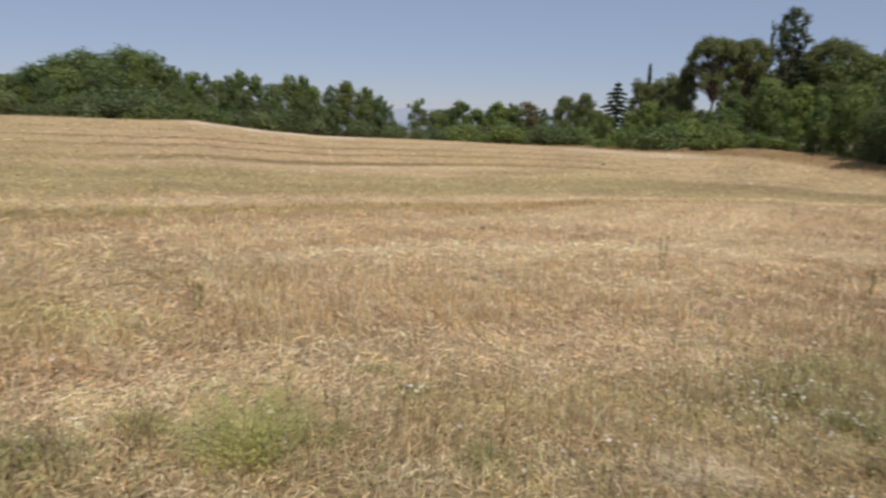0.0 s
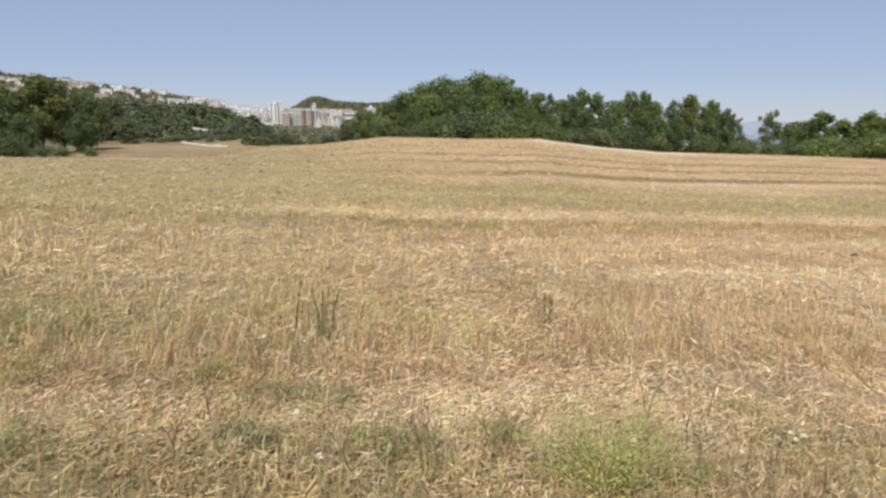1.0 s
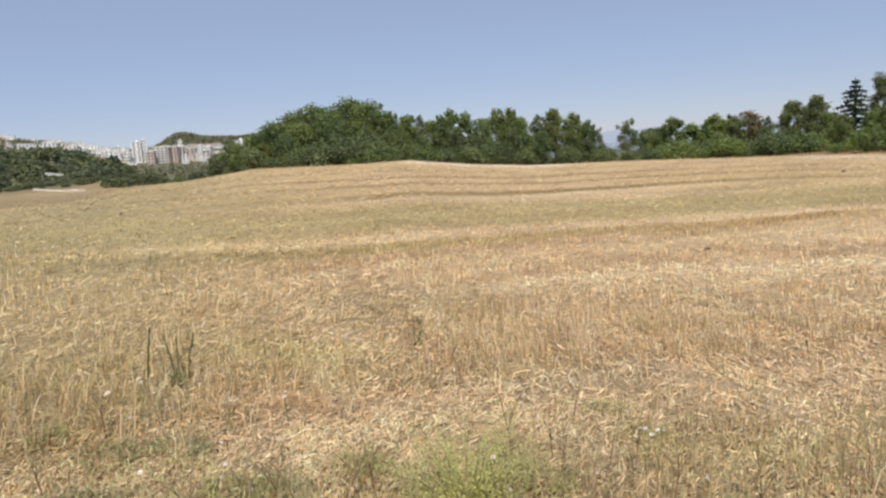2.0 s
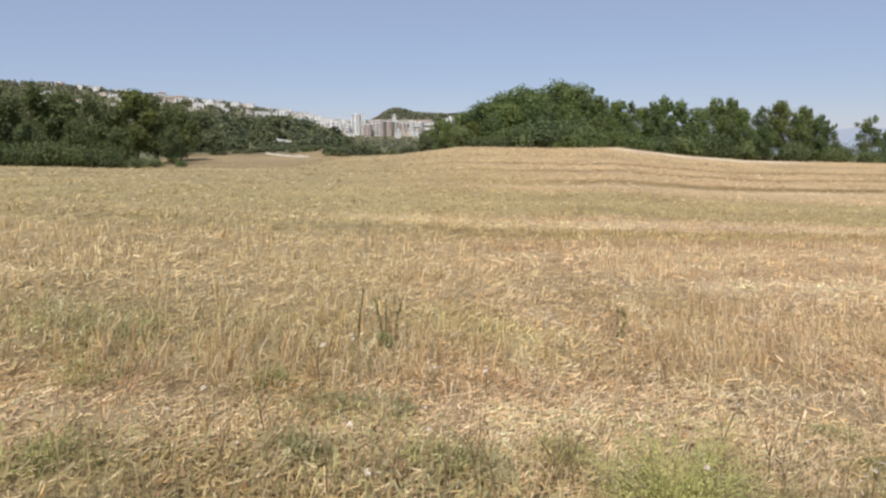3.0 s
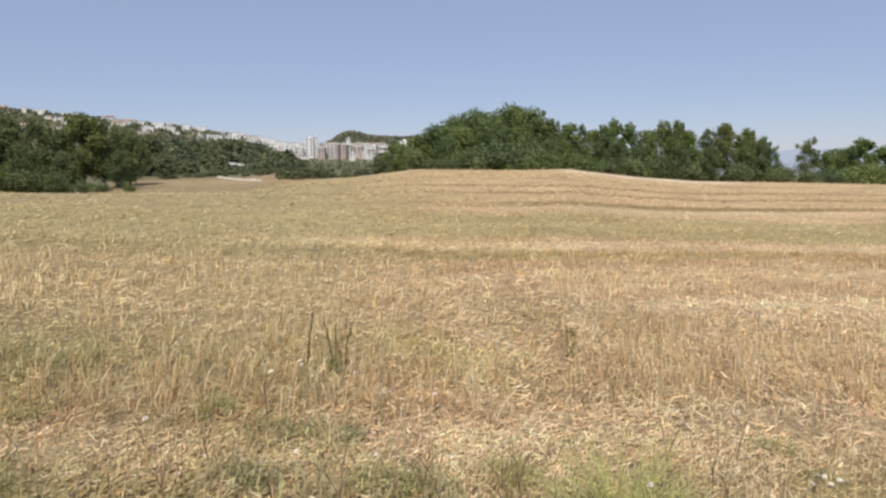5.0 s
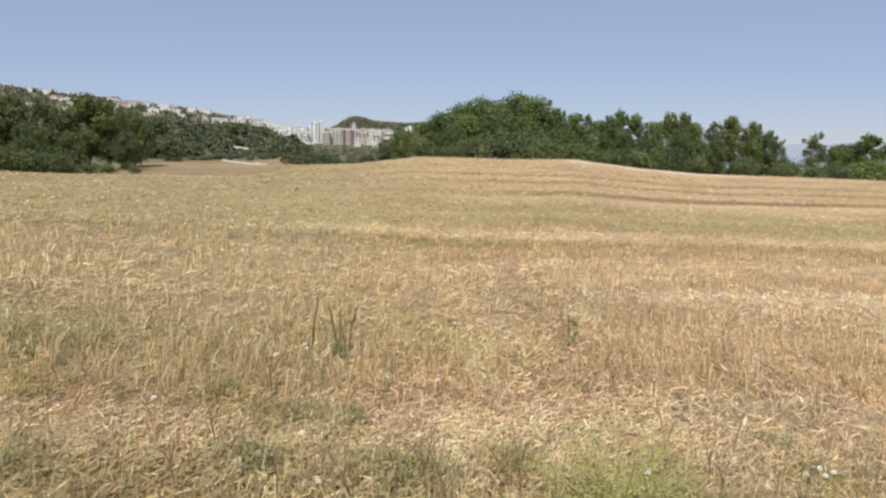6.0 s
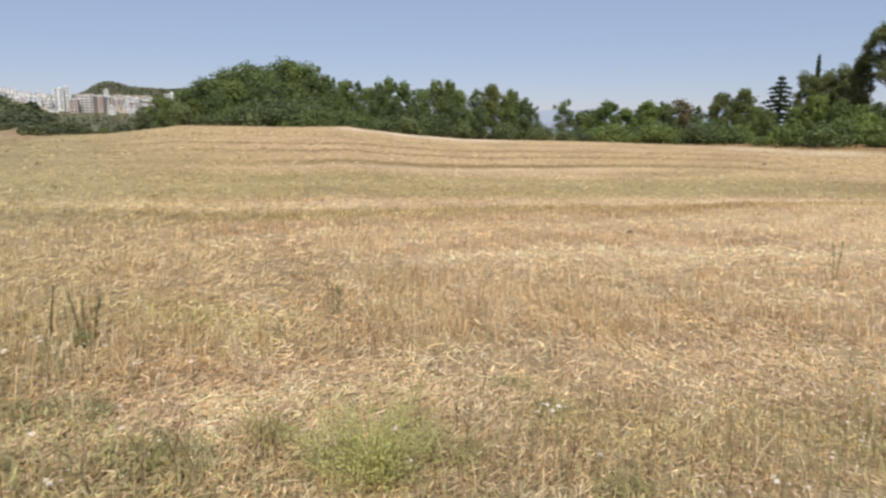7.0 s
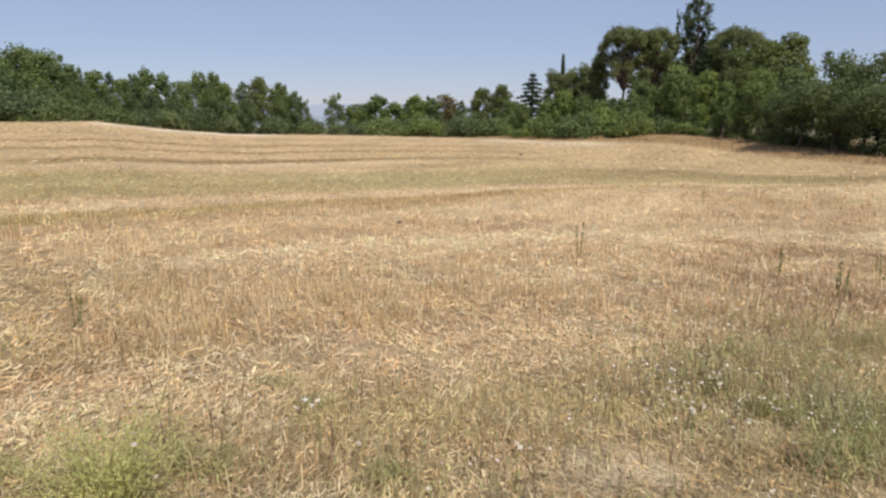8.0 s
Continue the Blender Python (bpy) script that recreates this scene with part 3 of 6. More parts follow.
def build_weeds():
    pieces = []
    # creeping grey-green and olive weeds: small leaves at all heights
    x, y = wedge(315000, 1.9, 10.0)
    high = thicket(x, y)
    grow = (weediness(x, y) + 0.8 * high) * np.clip(0.6 + 0.8 * wobble(x, y, 5.0, 9.0), 0, 1) * (1 - 0.95 * bare(x, y))
    keep = rng.random(len(x)) < grow * 0.42
    x, y, high = x[keep], y[keep], high[keep]
    n = len(x)
    grey = np.minimum(wobble(x, y, 3.3, 12.0) - 0.3 * spot(x, y, 1.3, 5.8, 0.8, 0.8) + 0.7 * spot(x, y, 2.15, 4.7, 0.5, 0.9), 0.3) + rng.normal(0, 0.2, n)
    base = np.where((grey > 0.35)[:, None], np.array([0.42, 0.385, 0.22]), np.where((grey > -0.25)[:, None], np.array([0.39, 0.37, 0.165]), np.where((grey > -0.5)[:, None], np.array([0.5, 0.4, 0.2]), np.array([0.36, 0.23, 0.125])))) * rng.uniform(0.65, 1.3, (n, 1)) * (1 - 0.2 * high)[:, None]
    v, q, t = lying(x, y, rng.uniform(0.012, 0.035, n), rng.uniform(0.004, 0.011, n), 1.5, base)
    v[:, 2] += np.repeat(rng.beta(1.3, 2.0, n) * (0.11 + 0.26 * high), 4)
    pieces.append((v, q, t))
    # blades among them
    x, y = wedge(90000, 1.9, 10.0)
    keep = rng.random(len(x)) < (weediness(x, y) * 0.3 + 0.012) * (1 - 0.9 * bare(x, y))
    x, y = x[keep], y[keep]
    n = len(x)
    base = np.array([[0.36, 0.33, 0.14], [0.42, 0.37, 0.2], [0.46, 0.38, 0.19], [0.5, 0.38, 0.21]])[rng.integers(0, 4, n)] * rng.uniform(0.7, 1.25, (n, 1))
    pieces.append(stalks(x, y, rng.uniform(0.05, 0.2, n), rng.uniform(0.004, 0.008, n), rng.beta(2, 1.5, n) * 1.3, base, 0.25))
    # wiry brown and green stems of the thicket
    x, y = wedge(60000, 2.5, 10.0)
    keep = rng.random(len(x)) < thicket(x, y) * 0.45
    x, y = x[keep], y[keep]
    n = len(x)
    base = np.array([[0.36, 0.23, 0.13], [0.36, 0.35, 0.14], [0.52, 0.42, 0.24]])[rng.integers(0, 3, n)] * rng.uniform(0.75, 1.25, (n, 1))
    pieces.append(stalks(x, y, rng.uniform(0.15, 0.42, n), rng.uniform(0.003, 0.006, n), rng.beta(1.5, 3, n), base, 0.5))
    # dead brown growth in patches: wiry stems and curled leaves
    x, y = wedge(150000, 2.5, 9.0)
    keep = rng.random(len(x)) < dead_growth(x, y) * 0.5
    x, y = x[keep], y[keep]
    n = len(x)
    base = np.array([[0.34, 0.235, 0.13], [0.48, 0.35, 0.19], [0.58, 0.46, 0.28], [0.38, 0.33, 0.16], [0.4, 0.25, 0.15]])[rng.integers(0, 5, n)] * rng.uniform(0.75, 1.25, (n, 1))
    pieces.append(stalks(x, y, rng.beta(1.6, 2.4, n) * 0.3 + 0.03, rng.uniform(0.003, 0.006, n), rng.beta(1.5, 2.2, n) * 1.2, base, 0.5))
    # dry seed stems in the verge
    x, y = wedge(9000, 2.0, 6.0)
    w, _, _ = band(x, y)
    keep = rng.random(len(x)) < np.interp(w, [0, 0.85, 1.0, 1.1], [1, 0.8, 0.15, 0.1]) * (1 - 0.8 * bare(x, y))
    x, y = x[keep], y[keep]
    n = len(x)
    tone = np.array([[0.42, 0.31, 0.18], [0.52, 0.42, 0.27], [0.34, 0.25, 0.15], [0.4, 0.37, 0.2], [0.3, 0.29, 0.13]])[rng.integers(0, 5, n)] * rng.uniform(0.8, 1.2, (n, 1))
    pieces.append(stalks(x, y, rng.uniform(0.12, 0.34, n), rng.uniform(0.0025, 0.004, n), rng.beta(1.5, 3, n) * 0.7, tone, 0.6))
    # small pale seed heads over the weeds at the field's corner
    x, y = wedge(2900, 4.6, 10.5, -24, 4)
    keep = rng.random(len(x)) < 0.25 + 0.5 * np.clip(wobble(x, y, 1.7, 31.0) + 0.4, 0, 1) * np.clip((2 - np.degrees(np.arctan2(-x, y))) / 10, 0, 1)
    x, y = x[keep], y[keep]
    n = len(x)
    v, q, t = lying(x, y, rng.uniform(0.008, 0.016, n), rng.uniform(0.007, 0.013, n), 0.6, np.array([0.72, 0.66, 0.56]) * rng.uniform(0.8, 1.15, (n, 1)))
    v[:, 2] += np.repeat(rng.uniform(0.08, 0.3, n), 4)
    pieces.append((v, q, t))
    gather("verge_weeds", pieces, M_WEED, "grey-green weeds and thin dry stems on the verge", "weeds")


def build_edge_grass():
    """Dry grass along the far edge of the field and on the bank below the trees."""
    n = 5200
    az = rng.uniform(-25, 84, n)
    r = edge(az) + 0.4 + 4.5 * rng.random(n) ** 1.6
    x, y = -np.sin(np.radians(az)) * r, np.cos(np.radians(az)) * r
    k = np.clip((8 - az) / 6, 0, 1)[:, None]
    c = (np.array([0.36, 0.24, 0.135]) * k + np.array([0.44, 0.34, 0.19]) * (1 - k)) * rng.uniform(0.7, 1.3, (n, 1))
    pieces = [stalks(x, y, rng.uniform(0.1, 0.36, n) * (0.6 + 0.4 * k[:, 0]), rng.uniform(0.012, 0.03, n), rng.beta(1.5, 2.5, n), c, 0.3)]
    gather("edge_grass", pieces, M_STRAW, "tufts of dry brown grass along the edge of the field", "grass")


build_edge_grass()
build_stubble()
build_fallen_straw()
build_weeds()


# ---- trees ----
def part(name, me, parent, label=""):
    ob = new(name, me)
    ob.parent = parent
    return tagged(ob, label) if label else ob


def tubes(name, runs, material, sides=6):
    """Tapered limbs: each run is a list of (place, radius)."""
    V, Q, off = [], [], 0
    for run in runs:
        pts = [Vector(p) for p, _ in run]
        for i, (p, rad) in enumerate(run):
            d = (pts[min(i + 1, len(pts) - 1)] - pts[max(i - 1, 0)]).normalized()
            a = d.orthogonal().normalized()
            b = d.cross(a)
            for k in range(sides):
                t = 2 * math.pi * k / sides
                V.append(Vector(p) + (a * math.cos(t) + b * math.sin(t)) * rad)
        for i in range(len(run) - 1):
            for k in range(sides):
                m = (k + 1) % sides
                Q.append((off + i * sides + k, off + i * sides + m, off + (i + 1) * sides + m, off + (i + 1) * sides + k))
        off += len(run) * sides
    return mesh_from(name, [tuple(v) for v in V], Q, material, smooth=True)


def leaves(g, centres, radii, count, size, shell=0.62):
    """Leaf clumps round lobes: small bent leaves, most of them near the outside, facing outwards."""
    centres, radii = np.asarray(centres, float), np.asarray(radii, float)
    count, size = int(count * 1.75), size * 0.86
    share = (radii.prod(1)) ** (2 / 3)
    which = g.choice(len(centres), count, p=share / share.sum())
    d = g.normal(size=(count, 3))
    d /= np.linalg.norm(d, axis=1)[:, None]
    ragged = 1 + 0.16 * np.sin(d[:, 0] * 7 + which) + 0.14 * np.sin(d[:, 2] * 9 + 2 * which) + 0.1 * np.sin(d[:, 1] * 13 + 3 * which)
    reach = np.where(g.random(count) < 0.8, g.uniform(shell, 1.05, count), g.uniform(0.2, shell, count)) * ragged
    p = centres[which] + d * radii[which] * reach[:, None]
    nrm = d * 0.8 + g.normal(size=(count, 3)) * 0.6 + np.array([0, 0, 0.35])
    nrm /= np.linalg.norm(nrm, axis=1)[:, None]
    a = np.cross(nrm, g.normal(size=(count, 3)))
    a /= np.linalg.norm(a, axis=1)[:, None]
    b = np.cross(nrm, a)
    s = size * g.uniform(0.55, 1.5, count)[:, None]
    a, b = a * s, b * s * 0.62
    bend = nrm * s * -0.25
    v = np.stack([p - a * 0.75 - b + bend, p + a * 0.75 - b * 0.7 + bend, p + b * 1.3], 1).reshape(-1, 3)
    q = np.arange(3)[None] + 3 * np.arange(count)[:, None]
    return v, q


def crown(name, g, centres, radii, count, size, material, **kw):
    v, q = leaves(g, centres, radii, count, size, **kw)
    return mesh_from(name, v, q, material)


def limbs_to(g, foot, centres, radius, fork):
    """A trunk that forks at the height fork and reaches into every lobe."""
    top = Vector((foot[0] + g.normal(0, 0.1), foot[1] + g.normal(0, 0.1), fork))
    runs = [[((foot[0], foot[1], -0.25), radius * 1.35), ((foot[0], foot[1], 0.15), radius * 1.05), ((foot[0] * 0.5 + top.x * 0.5 + g.normal(0, 0.05), foot[1] * 0.5 + top.y * 0.5 + g.normal(0, 0.05), fork * 0.55), radius * 0.9), (tuple(top), radius * 0.75)]]
    for c in centres:
        c = Vector(c)
        mid = top.lerp(c, 0.5) + Vector((g.normal(0, 0.12), g.normal(0, 0.12), 0.1))
        runs.append([(tuple(top - Vector((0, 0, 0.15))), radius * 0.5), (tuple(mid), radius * 0.32), (tuple(c), radius * 0.1)])
    return runs


def broad_tree(seed, material, bark, height=7.0, spread=2.2, lobes=11, count=5200, size=0.13, skirt=0.16):
    """A broadleaf tree as an Empty with a trunk and a crown of leaf clumps."""
    g = np.random.default_rng(seed)
    cs, rs = [], []
    for i in range(lobes):
        t = (i + 0.5) / lobes
        h = height * (skirt + 0.12 + (0.93 - skirt - 0.12) * t)
        wide = spread * math.sin(math.pi * (0.18 + 0.74 * t)) ** 0.8
        a = i * 2.4 + g.uniform(-0.5, 0.5)
        off = wide * g.uniform(0.35, 0.72) * (1 if i < lobes - 1 else 0.2)
        rad = spread * g.uniform(0.36, 0.55) * (0.8 if t > 0.8 else 1)
        cs.append((off * math.cos(a), off * math.sin(a), min(h, height - rad * 0.9)))
        rs.append((rad, rad, rad * g.uniform(0.8, 1.15)))
    # twigs that break the outline
    for i in range(7):
        a, t = g.uniform(0, 6.28), g.uniform(0.35, 1.0)
        wide = spread * (1.02 - 0.55 * t * t)
        cs.append((wide * math.cos(a), wide * math.sin(a), height * (skirt + (0.96 - skirt) * t)))
        k = spread * g.uniform(0.1, 0.2)
        rs.append((k, k, k * 1.4))
    root = new("tree")
    part("trunk", tubes("trunk", limbs_to(g, (0, 0), cs[:lobes], height * 0.018, height * (skirt + 0.1)), bark), root)
    part("crown", crown("crown", g, cs, rs, count, size, material), root)
    return root


def bush(seed, material, height=1.6, spread=1.3, lobes=10, count=1350, size=0.1):
    g = np.random.default_rng(seed)
    cs, rs = [], []
    for i in range(lobes):
        a, off, rad = i * 2.4, spread * g.uniform(0.2, 0.75), spread * g.uniform(0.34, 0.55)
        z = g.uniform(0.25, 0.72) * height
        cs.append((off * math.cos(a), off * math.sin(a), z))
        rs.append((rad, rad, min(rad * g.uniform(0.8, 1.2), z * 1.05 + 0.05)))
    root = new("bush")
    part("stem", tubes("stem", [[((0, 0, -0.15), 0.05), ((c[0] * 0.4, c[1] * 0.4, c[2] * 0.5), 0.035), (c, 0.012)] for c in cs], M_BARK, 5), root)
    part("crown", crown("crown", g, cs, rs, count, size, material, shell=0.5), root)
    return root


def umbrella_pine(seed, height=9.0, spread=3.2, count=9000):
    """A stone pine: bare forked trunk, wide flattened crown."""
    g = np.random.default_rng(seed)
    cs, rs = [], []
    for i in range(15):
        a, off = i * 2.4, spread * math.sqrt((i + 0.3) / 15) * 0.78
        rad = spread * g.uniform(0.3, 0.42)
        cs.append((off * math.cos(a), off * math.sin(a), height * (0.86 - 0.26 * (off / spread) ** 2 + g.uniform(-0.16, 0.03))))
        rs.append((rad, rad, rad * g.uniform(0.6, 0.85)))
    root = new("pine_tree")
    runs = limbs_to(g, (0, 0), cs, height * 0.022, height * 0.42)
    trunk = part("trunk", tubes("trunk", runs[:1], M_PALE_BARK), root, "grey-brown bare forked trunk")
    spread_limbs(trunk, runs[1:], M_PALE_BARK)
    part("crown", crown("crown", g, cs, rs, count, 0.13, M_PINE, shell=0.55), root)
    return root


def deep_pine(seed, height=9.0, spread=3.0, count=9000):
    """A pine whose rounded crown comes far down the trunk."""
    g = np.random.default_rng(seed)
    cs, rs = [], []
    for i in range(20):
        t = (i + 0.5) / 20
        wide = spread * (0.35 + 0.65 * math.sin(math.pi * (0.2 + 0.62 * t)))
        a, off, rad = i * 2.4, wide * g.uniform(0.3, 0.75), spread * g.uniform(0.26, 0.38)
        cs.append((off * math.cos(a), off * math.sin(a), height * (0.3 + 0.6 * t)))
        rs.append((rad, rad, rad * g.uniform(0.65, 0.9)))
    root = new("pine_tree")
    runs = limbs_to(g, (0, 0), cs, height * 0.02, height * 0.3)
    trunk = part("trunk", tubes("trunk", runs[:1], M_PALE_BARK), root, "grey-brown trunk")
    spread_limbs(trunk, runs[1:], M_PALE_BARK)
    part("crown", crown("crown", g, cs, rs, count, 0.12, M_PINE, shell=0.55), root)
    return root


def spread_limbs(trunk, runs, bark):
    """The limbs of a pine, each a piece of its own on the trunk."""
    for run in runs:
        part("limb", tubes("limb", [run], bark), trunk)


def spire(g, x, y, z0, z1, rad, count):
    """Leaf clumps of one narrow upright spire."""
    t = g.beta(1.1, 1.5, count)
    a = g.uniform(0, 2 * math.pi, count)
    prof = np.clip(np.minimum(t * 5, 1) * (1 - t) ** 0.6, 0.05, 1) * (1 + 0.25 * np.sin(t * 31 + a * 2))
    r = rad * prof * np.sqrt(g.uniform(0.35, 1.05, count))
    p = np.stack([x + r * np.cos(a), y + r * np.sin(a), z0 + (z1 - z0) * t], -1)
    return p, a


def upright_quads(g, p, a, size):
    n = len(p)
    out = np.stack([np.cos(a), np.sin(a), np.zeros(n)], -1)
    side = np.stack([-np.sin(a), np.cos(a), np.zeros(n)], -1) + g.normal(0, 0.5, (n, 3))
    up = np.stack([np.cos(a) * 0.3, np.sin(a) * 0.3, np.ones(n)], -1) + g.normal(0, 0.35, (n, 3))
    s = size * g.uniform(0.6, 1.4, n)[:, None]
    v = np.stack([p - side * s * 0.5 - up * s, p + side * s * 0.5 - up * s * 0.8, p + side * s * 0.3 + up * s + out * s * 0.3, p - side * s * 0.3 + up * s * 1.2], 1).reshape(-1, 3)
    return v, np.arange(4)[None] + 4 * np.arange(n)[:, None]


def cypress(seed, height, rad, spires, count=2600, material=None):
    g = np.random.default_rng(seed)
    P, A = [], []
    for x, y, z0, z1, k in spires:
        p, a = spire(g, x, y, height * z0, height * z1, rad * k, int(count * k))
        P.append(p)
        A.append(a)
    v, q = upright_quads(g, np.concatenate(P), np.concatenate(A), 0.15)
    root = new("cypress_tree")
    part("trunk", tubes("trunk", [[((0, 0, -0.2), 0.17), ((0, 0, height * 0.4), 0.13), ((0.05, 0, height * 0.9), 0.03)]], M_BARK), root)
    part("crown", mesh_from("crown", v, q, material or M_CYPRESS), root)
    return root


def fir(seed, height=6.0, spread=1.35, tiers=15, boughs=7, sweep=-0.3, ragged=0.3, per=36, size=0.075):
    """A conifer with tiers of separate boughs, drooping or swept up."""
    g = np.random.default_rng(seed)
    P, D, runs = [], [], [[((0, 0, -0.2), height * 0.018), ((0, 0, height * 0.5), height * 0.012), ((0, 0, height * 0.98), 0.015)]]
    for t in range(tiers):
        f = t / tiers
        z = height * (0.1 + 0.88 * f)
        reach = spread * (1 - f) ** 0.8 + 0.07
        for k in range(boughs):
            a = k * 2 * math.pi / boughs + t * 0.5 + g.uniform(-0.25, 0.25)
            L = reach * g.uniform(1 - ragged, 1 + ragged)
            n = int(per * L / spread) + 7
            s = g.uniform(0.08, 1, n)
            wide = 0.1 * L * (1 - 0.6 * s) + 0.02
            across = g.normal(0, 1, n) * wide
            P.append(np.stack([np.cos(a) * L * s - np.sin(a) * across, np.sin(a) * L * s + np.cos(a) * across, z + sweep * L * s ** 2 + g.normal(0, 0.03, n)], -1))
            D.append(np.full(n, a))
            runs.append([((0, 0, z), 0.02), ((math.cos(a) * L, math.sin(a) * L, z + sweep * L), 0.006)])
    v, q = upright_quads(g, np.concatenate(P), np.concatenate(D) + g.normal(0, 0.4, sum(map(len, P))), size)
    root = new("fir_tree")
    part("trunk", tubes("trunk", runs, M_BARK, 5), root)
    part("crown", mesh_from("crown", v, q, M_CYPRESS), root)
    return root


def ragged_conifer(seed, height=11.0):
    """An old conifer: tufts of dark foliage at uneven heights round a tall leader, and two side leaders."""
    g = np.random.default_rng(seed)
    cs, rs, runs = [], [], [[((0, 0, -0.2), 0.2), ((0, 0, height * 0.5), 0.14), ((0.1, 0, height * 0.97), 0.03)]]
    for i in range(60):
        t = i / 59
        z = height * (0.12 + 0.84 * t)
        reach = (2.1 * (1 - t) ** 0.6 + 0.3) * g.uniform(0.3, 1.15)
        a = i * 2.4 + g.uniform(-0.5, 0.5)
        k = g.uniform(0.45, 0.75) * (1.2 - 0.6 * t)
        cs.append((reach * math.cos(a), reach * math.sin(a), z))
        rs.append((k, k, k * g.uniform(0.8, 1.5)))
        runs.append([((0, 0, z - 0.3), 0.05), ((reach * math.cos(a), reach * math.sin(a), z), 0.015)])
    for x, y, top in ((-1.35, 0.2, 0.86), (-0.85, -0.3, 0.9)):
        for j in range(7):
            cs.append((x + g.normal(0, 0.06), y + g.normal(0, 0.06), height * (top - 0.035 * j)))
            rs.append((0.12 + 0.03 * j, 0.12 + 0.03 * j, 0.42))
        runs.append([((x * 0.4, y * 0.4, height * 0.5), 0.06), ((x, y, height * top), 0.015)])
    root = new("conifer_tree")
    trunk = part("trunk", tubes("trunk", runs[:1], M_BARK), root)
    spread_limbs(trunk, runs[1:], M_BARK)
    part("crown", crown("crown", g, cs, rs, 9500, 0.11, M_CYPRESS, shell=0.35), root)
    return root


def dome_pine(seed, height=10.0, spread=2.9, count=15000):
    """A stone pine with a deep rounded crown, flat on top, on a dark bare trunk."""
    g = np.random.default_rng(seed)
    cs, rs = [], []
    for i in range(46):
        f, a = math.sqrt((i + 0.5) / 46), i * 2.4
        off, rad = spread * f * g.uniform(0.88, 1.04), spread * g.uniform(0.2, 0.3)
        top = 0.92 - 0.13 * f ** 3 - (0.0 if i % 3 else g.uniform(0.12, 0.3))
        cs.append((off * math.cos(a), off * math.sin(a), height * (top + g.uniform(-0.025, 0.015))))
        rs.append((rad, rad, rad * g.uniform(0.65, 0.9)))
    root = new("pine_tree")
    runs = limbs_to(g, (0, 0), cs, height * 0.02, height * 0.4)
    trunk = part("trunk", tubes("trunk", runs[:1], M_BARK), root, "dark bare trunk")
    spread_limbs(trunk, runs[1:], M_BARK)
    part("crown", crown("crown", g, cs, rs, count, 0.098, M_PINE, shell=0.45), root)
    return root


def at(az, r):
    a = radians(az)
    return -math.sin(a) * r, math.cos(a) * r


FIRST = {}


def plant(kind, az, r, top, wide=1.0, turn=0.0):
    """Sets a tree of a kind at an azimuth and distance, with its top at the elevation top."""
    maker, own_height, label, category, group = KINDS[kind]
    x, y = at(az, r)
    z = float(land(x, y))
    h = r * math.tan(radians(top)) + 1.5 - z
    s = max(h, 0.5) / own_height
    m = Matrix.LocRotScale((x, y, z - 0.05), Euler((0, 0, turn)), (s * wide, s * wide, s))
    if kind not in FIRST:
        FIRST[kind] = maker()
        ob = FIRST[kind]
        ob.matrix_basis = m
        ob.scale = (s * wide, s * wide, s)
    else:
        src = FIRST[kind]
        ob = copy_thing(src, Matrix.Identity(4))
        ob.matrix_basis = m
    return tagged(ob, label, category, group)


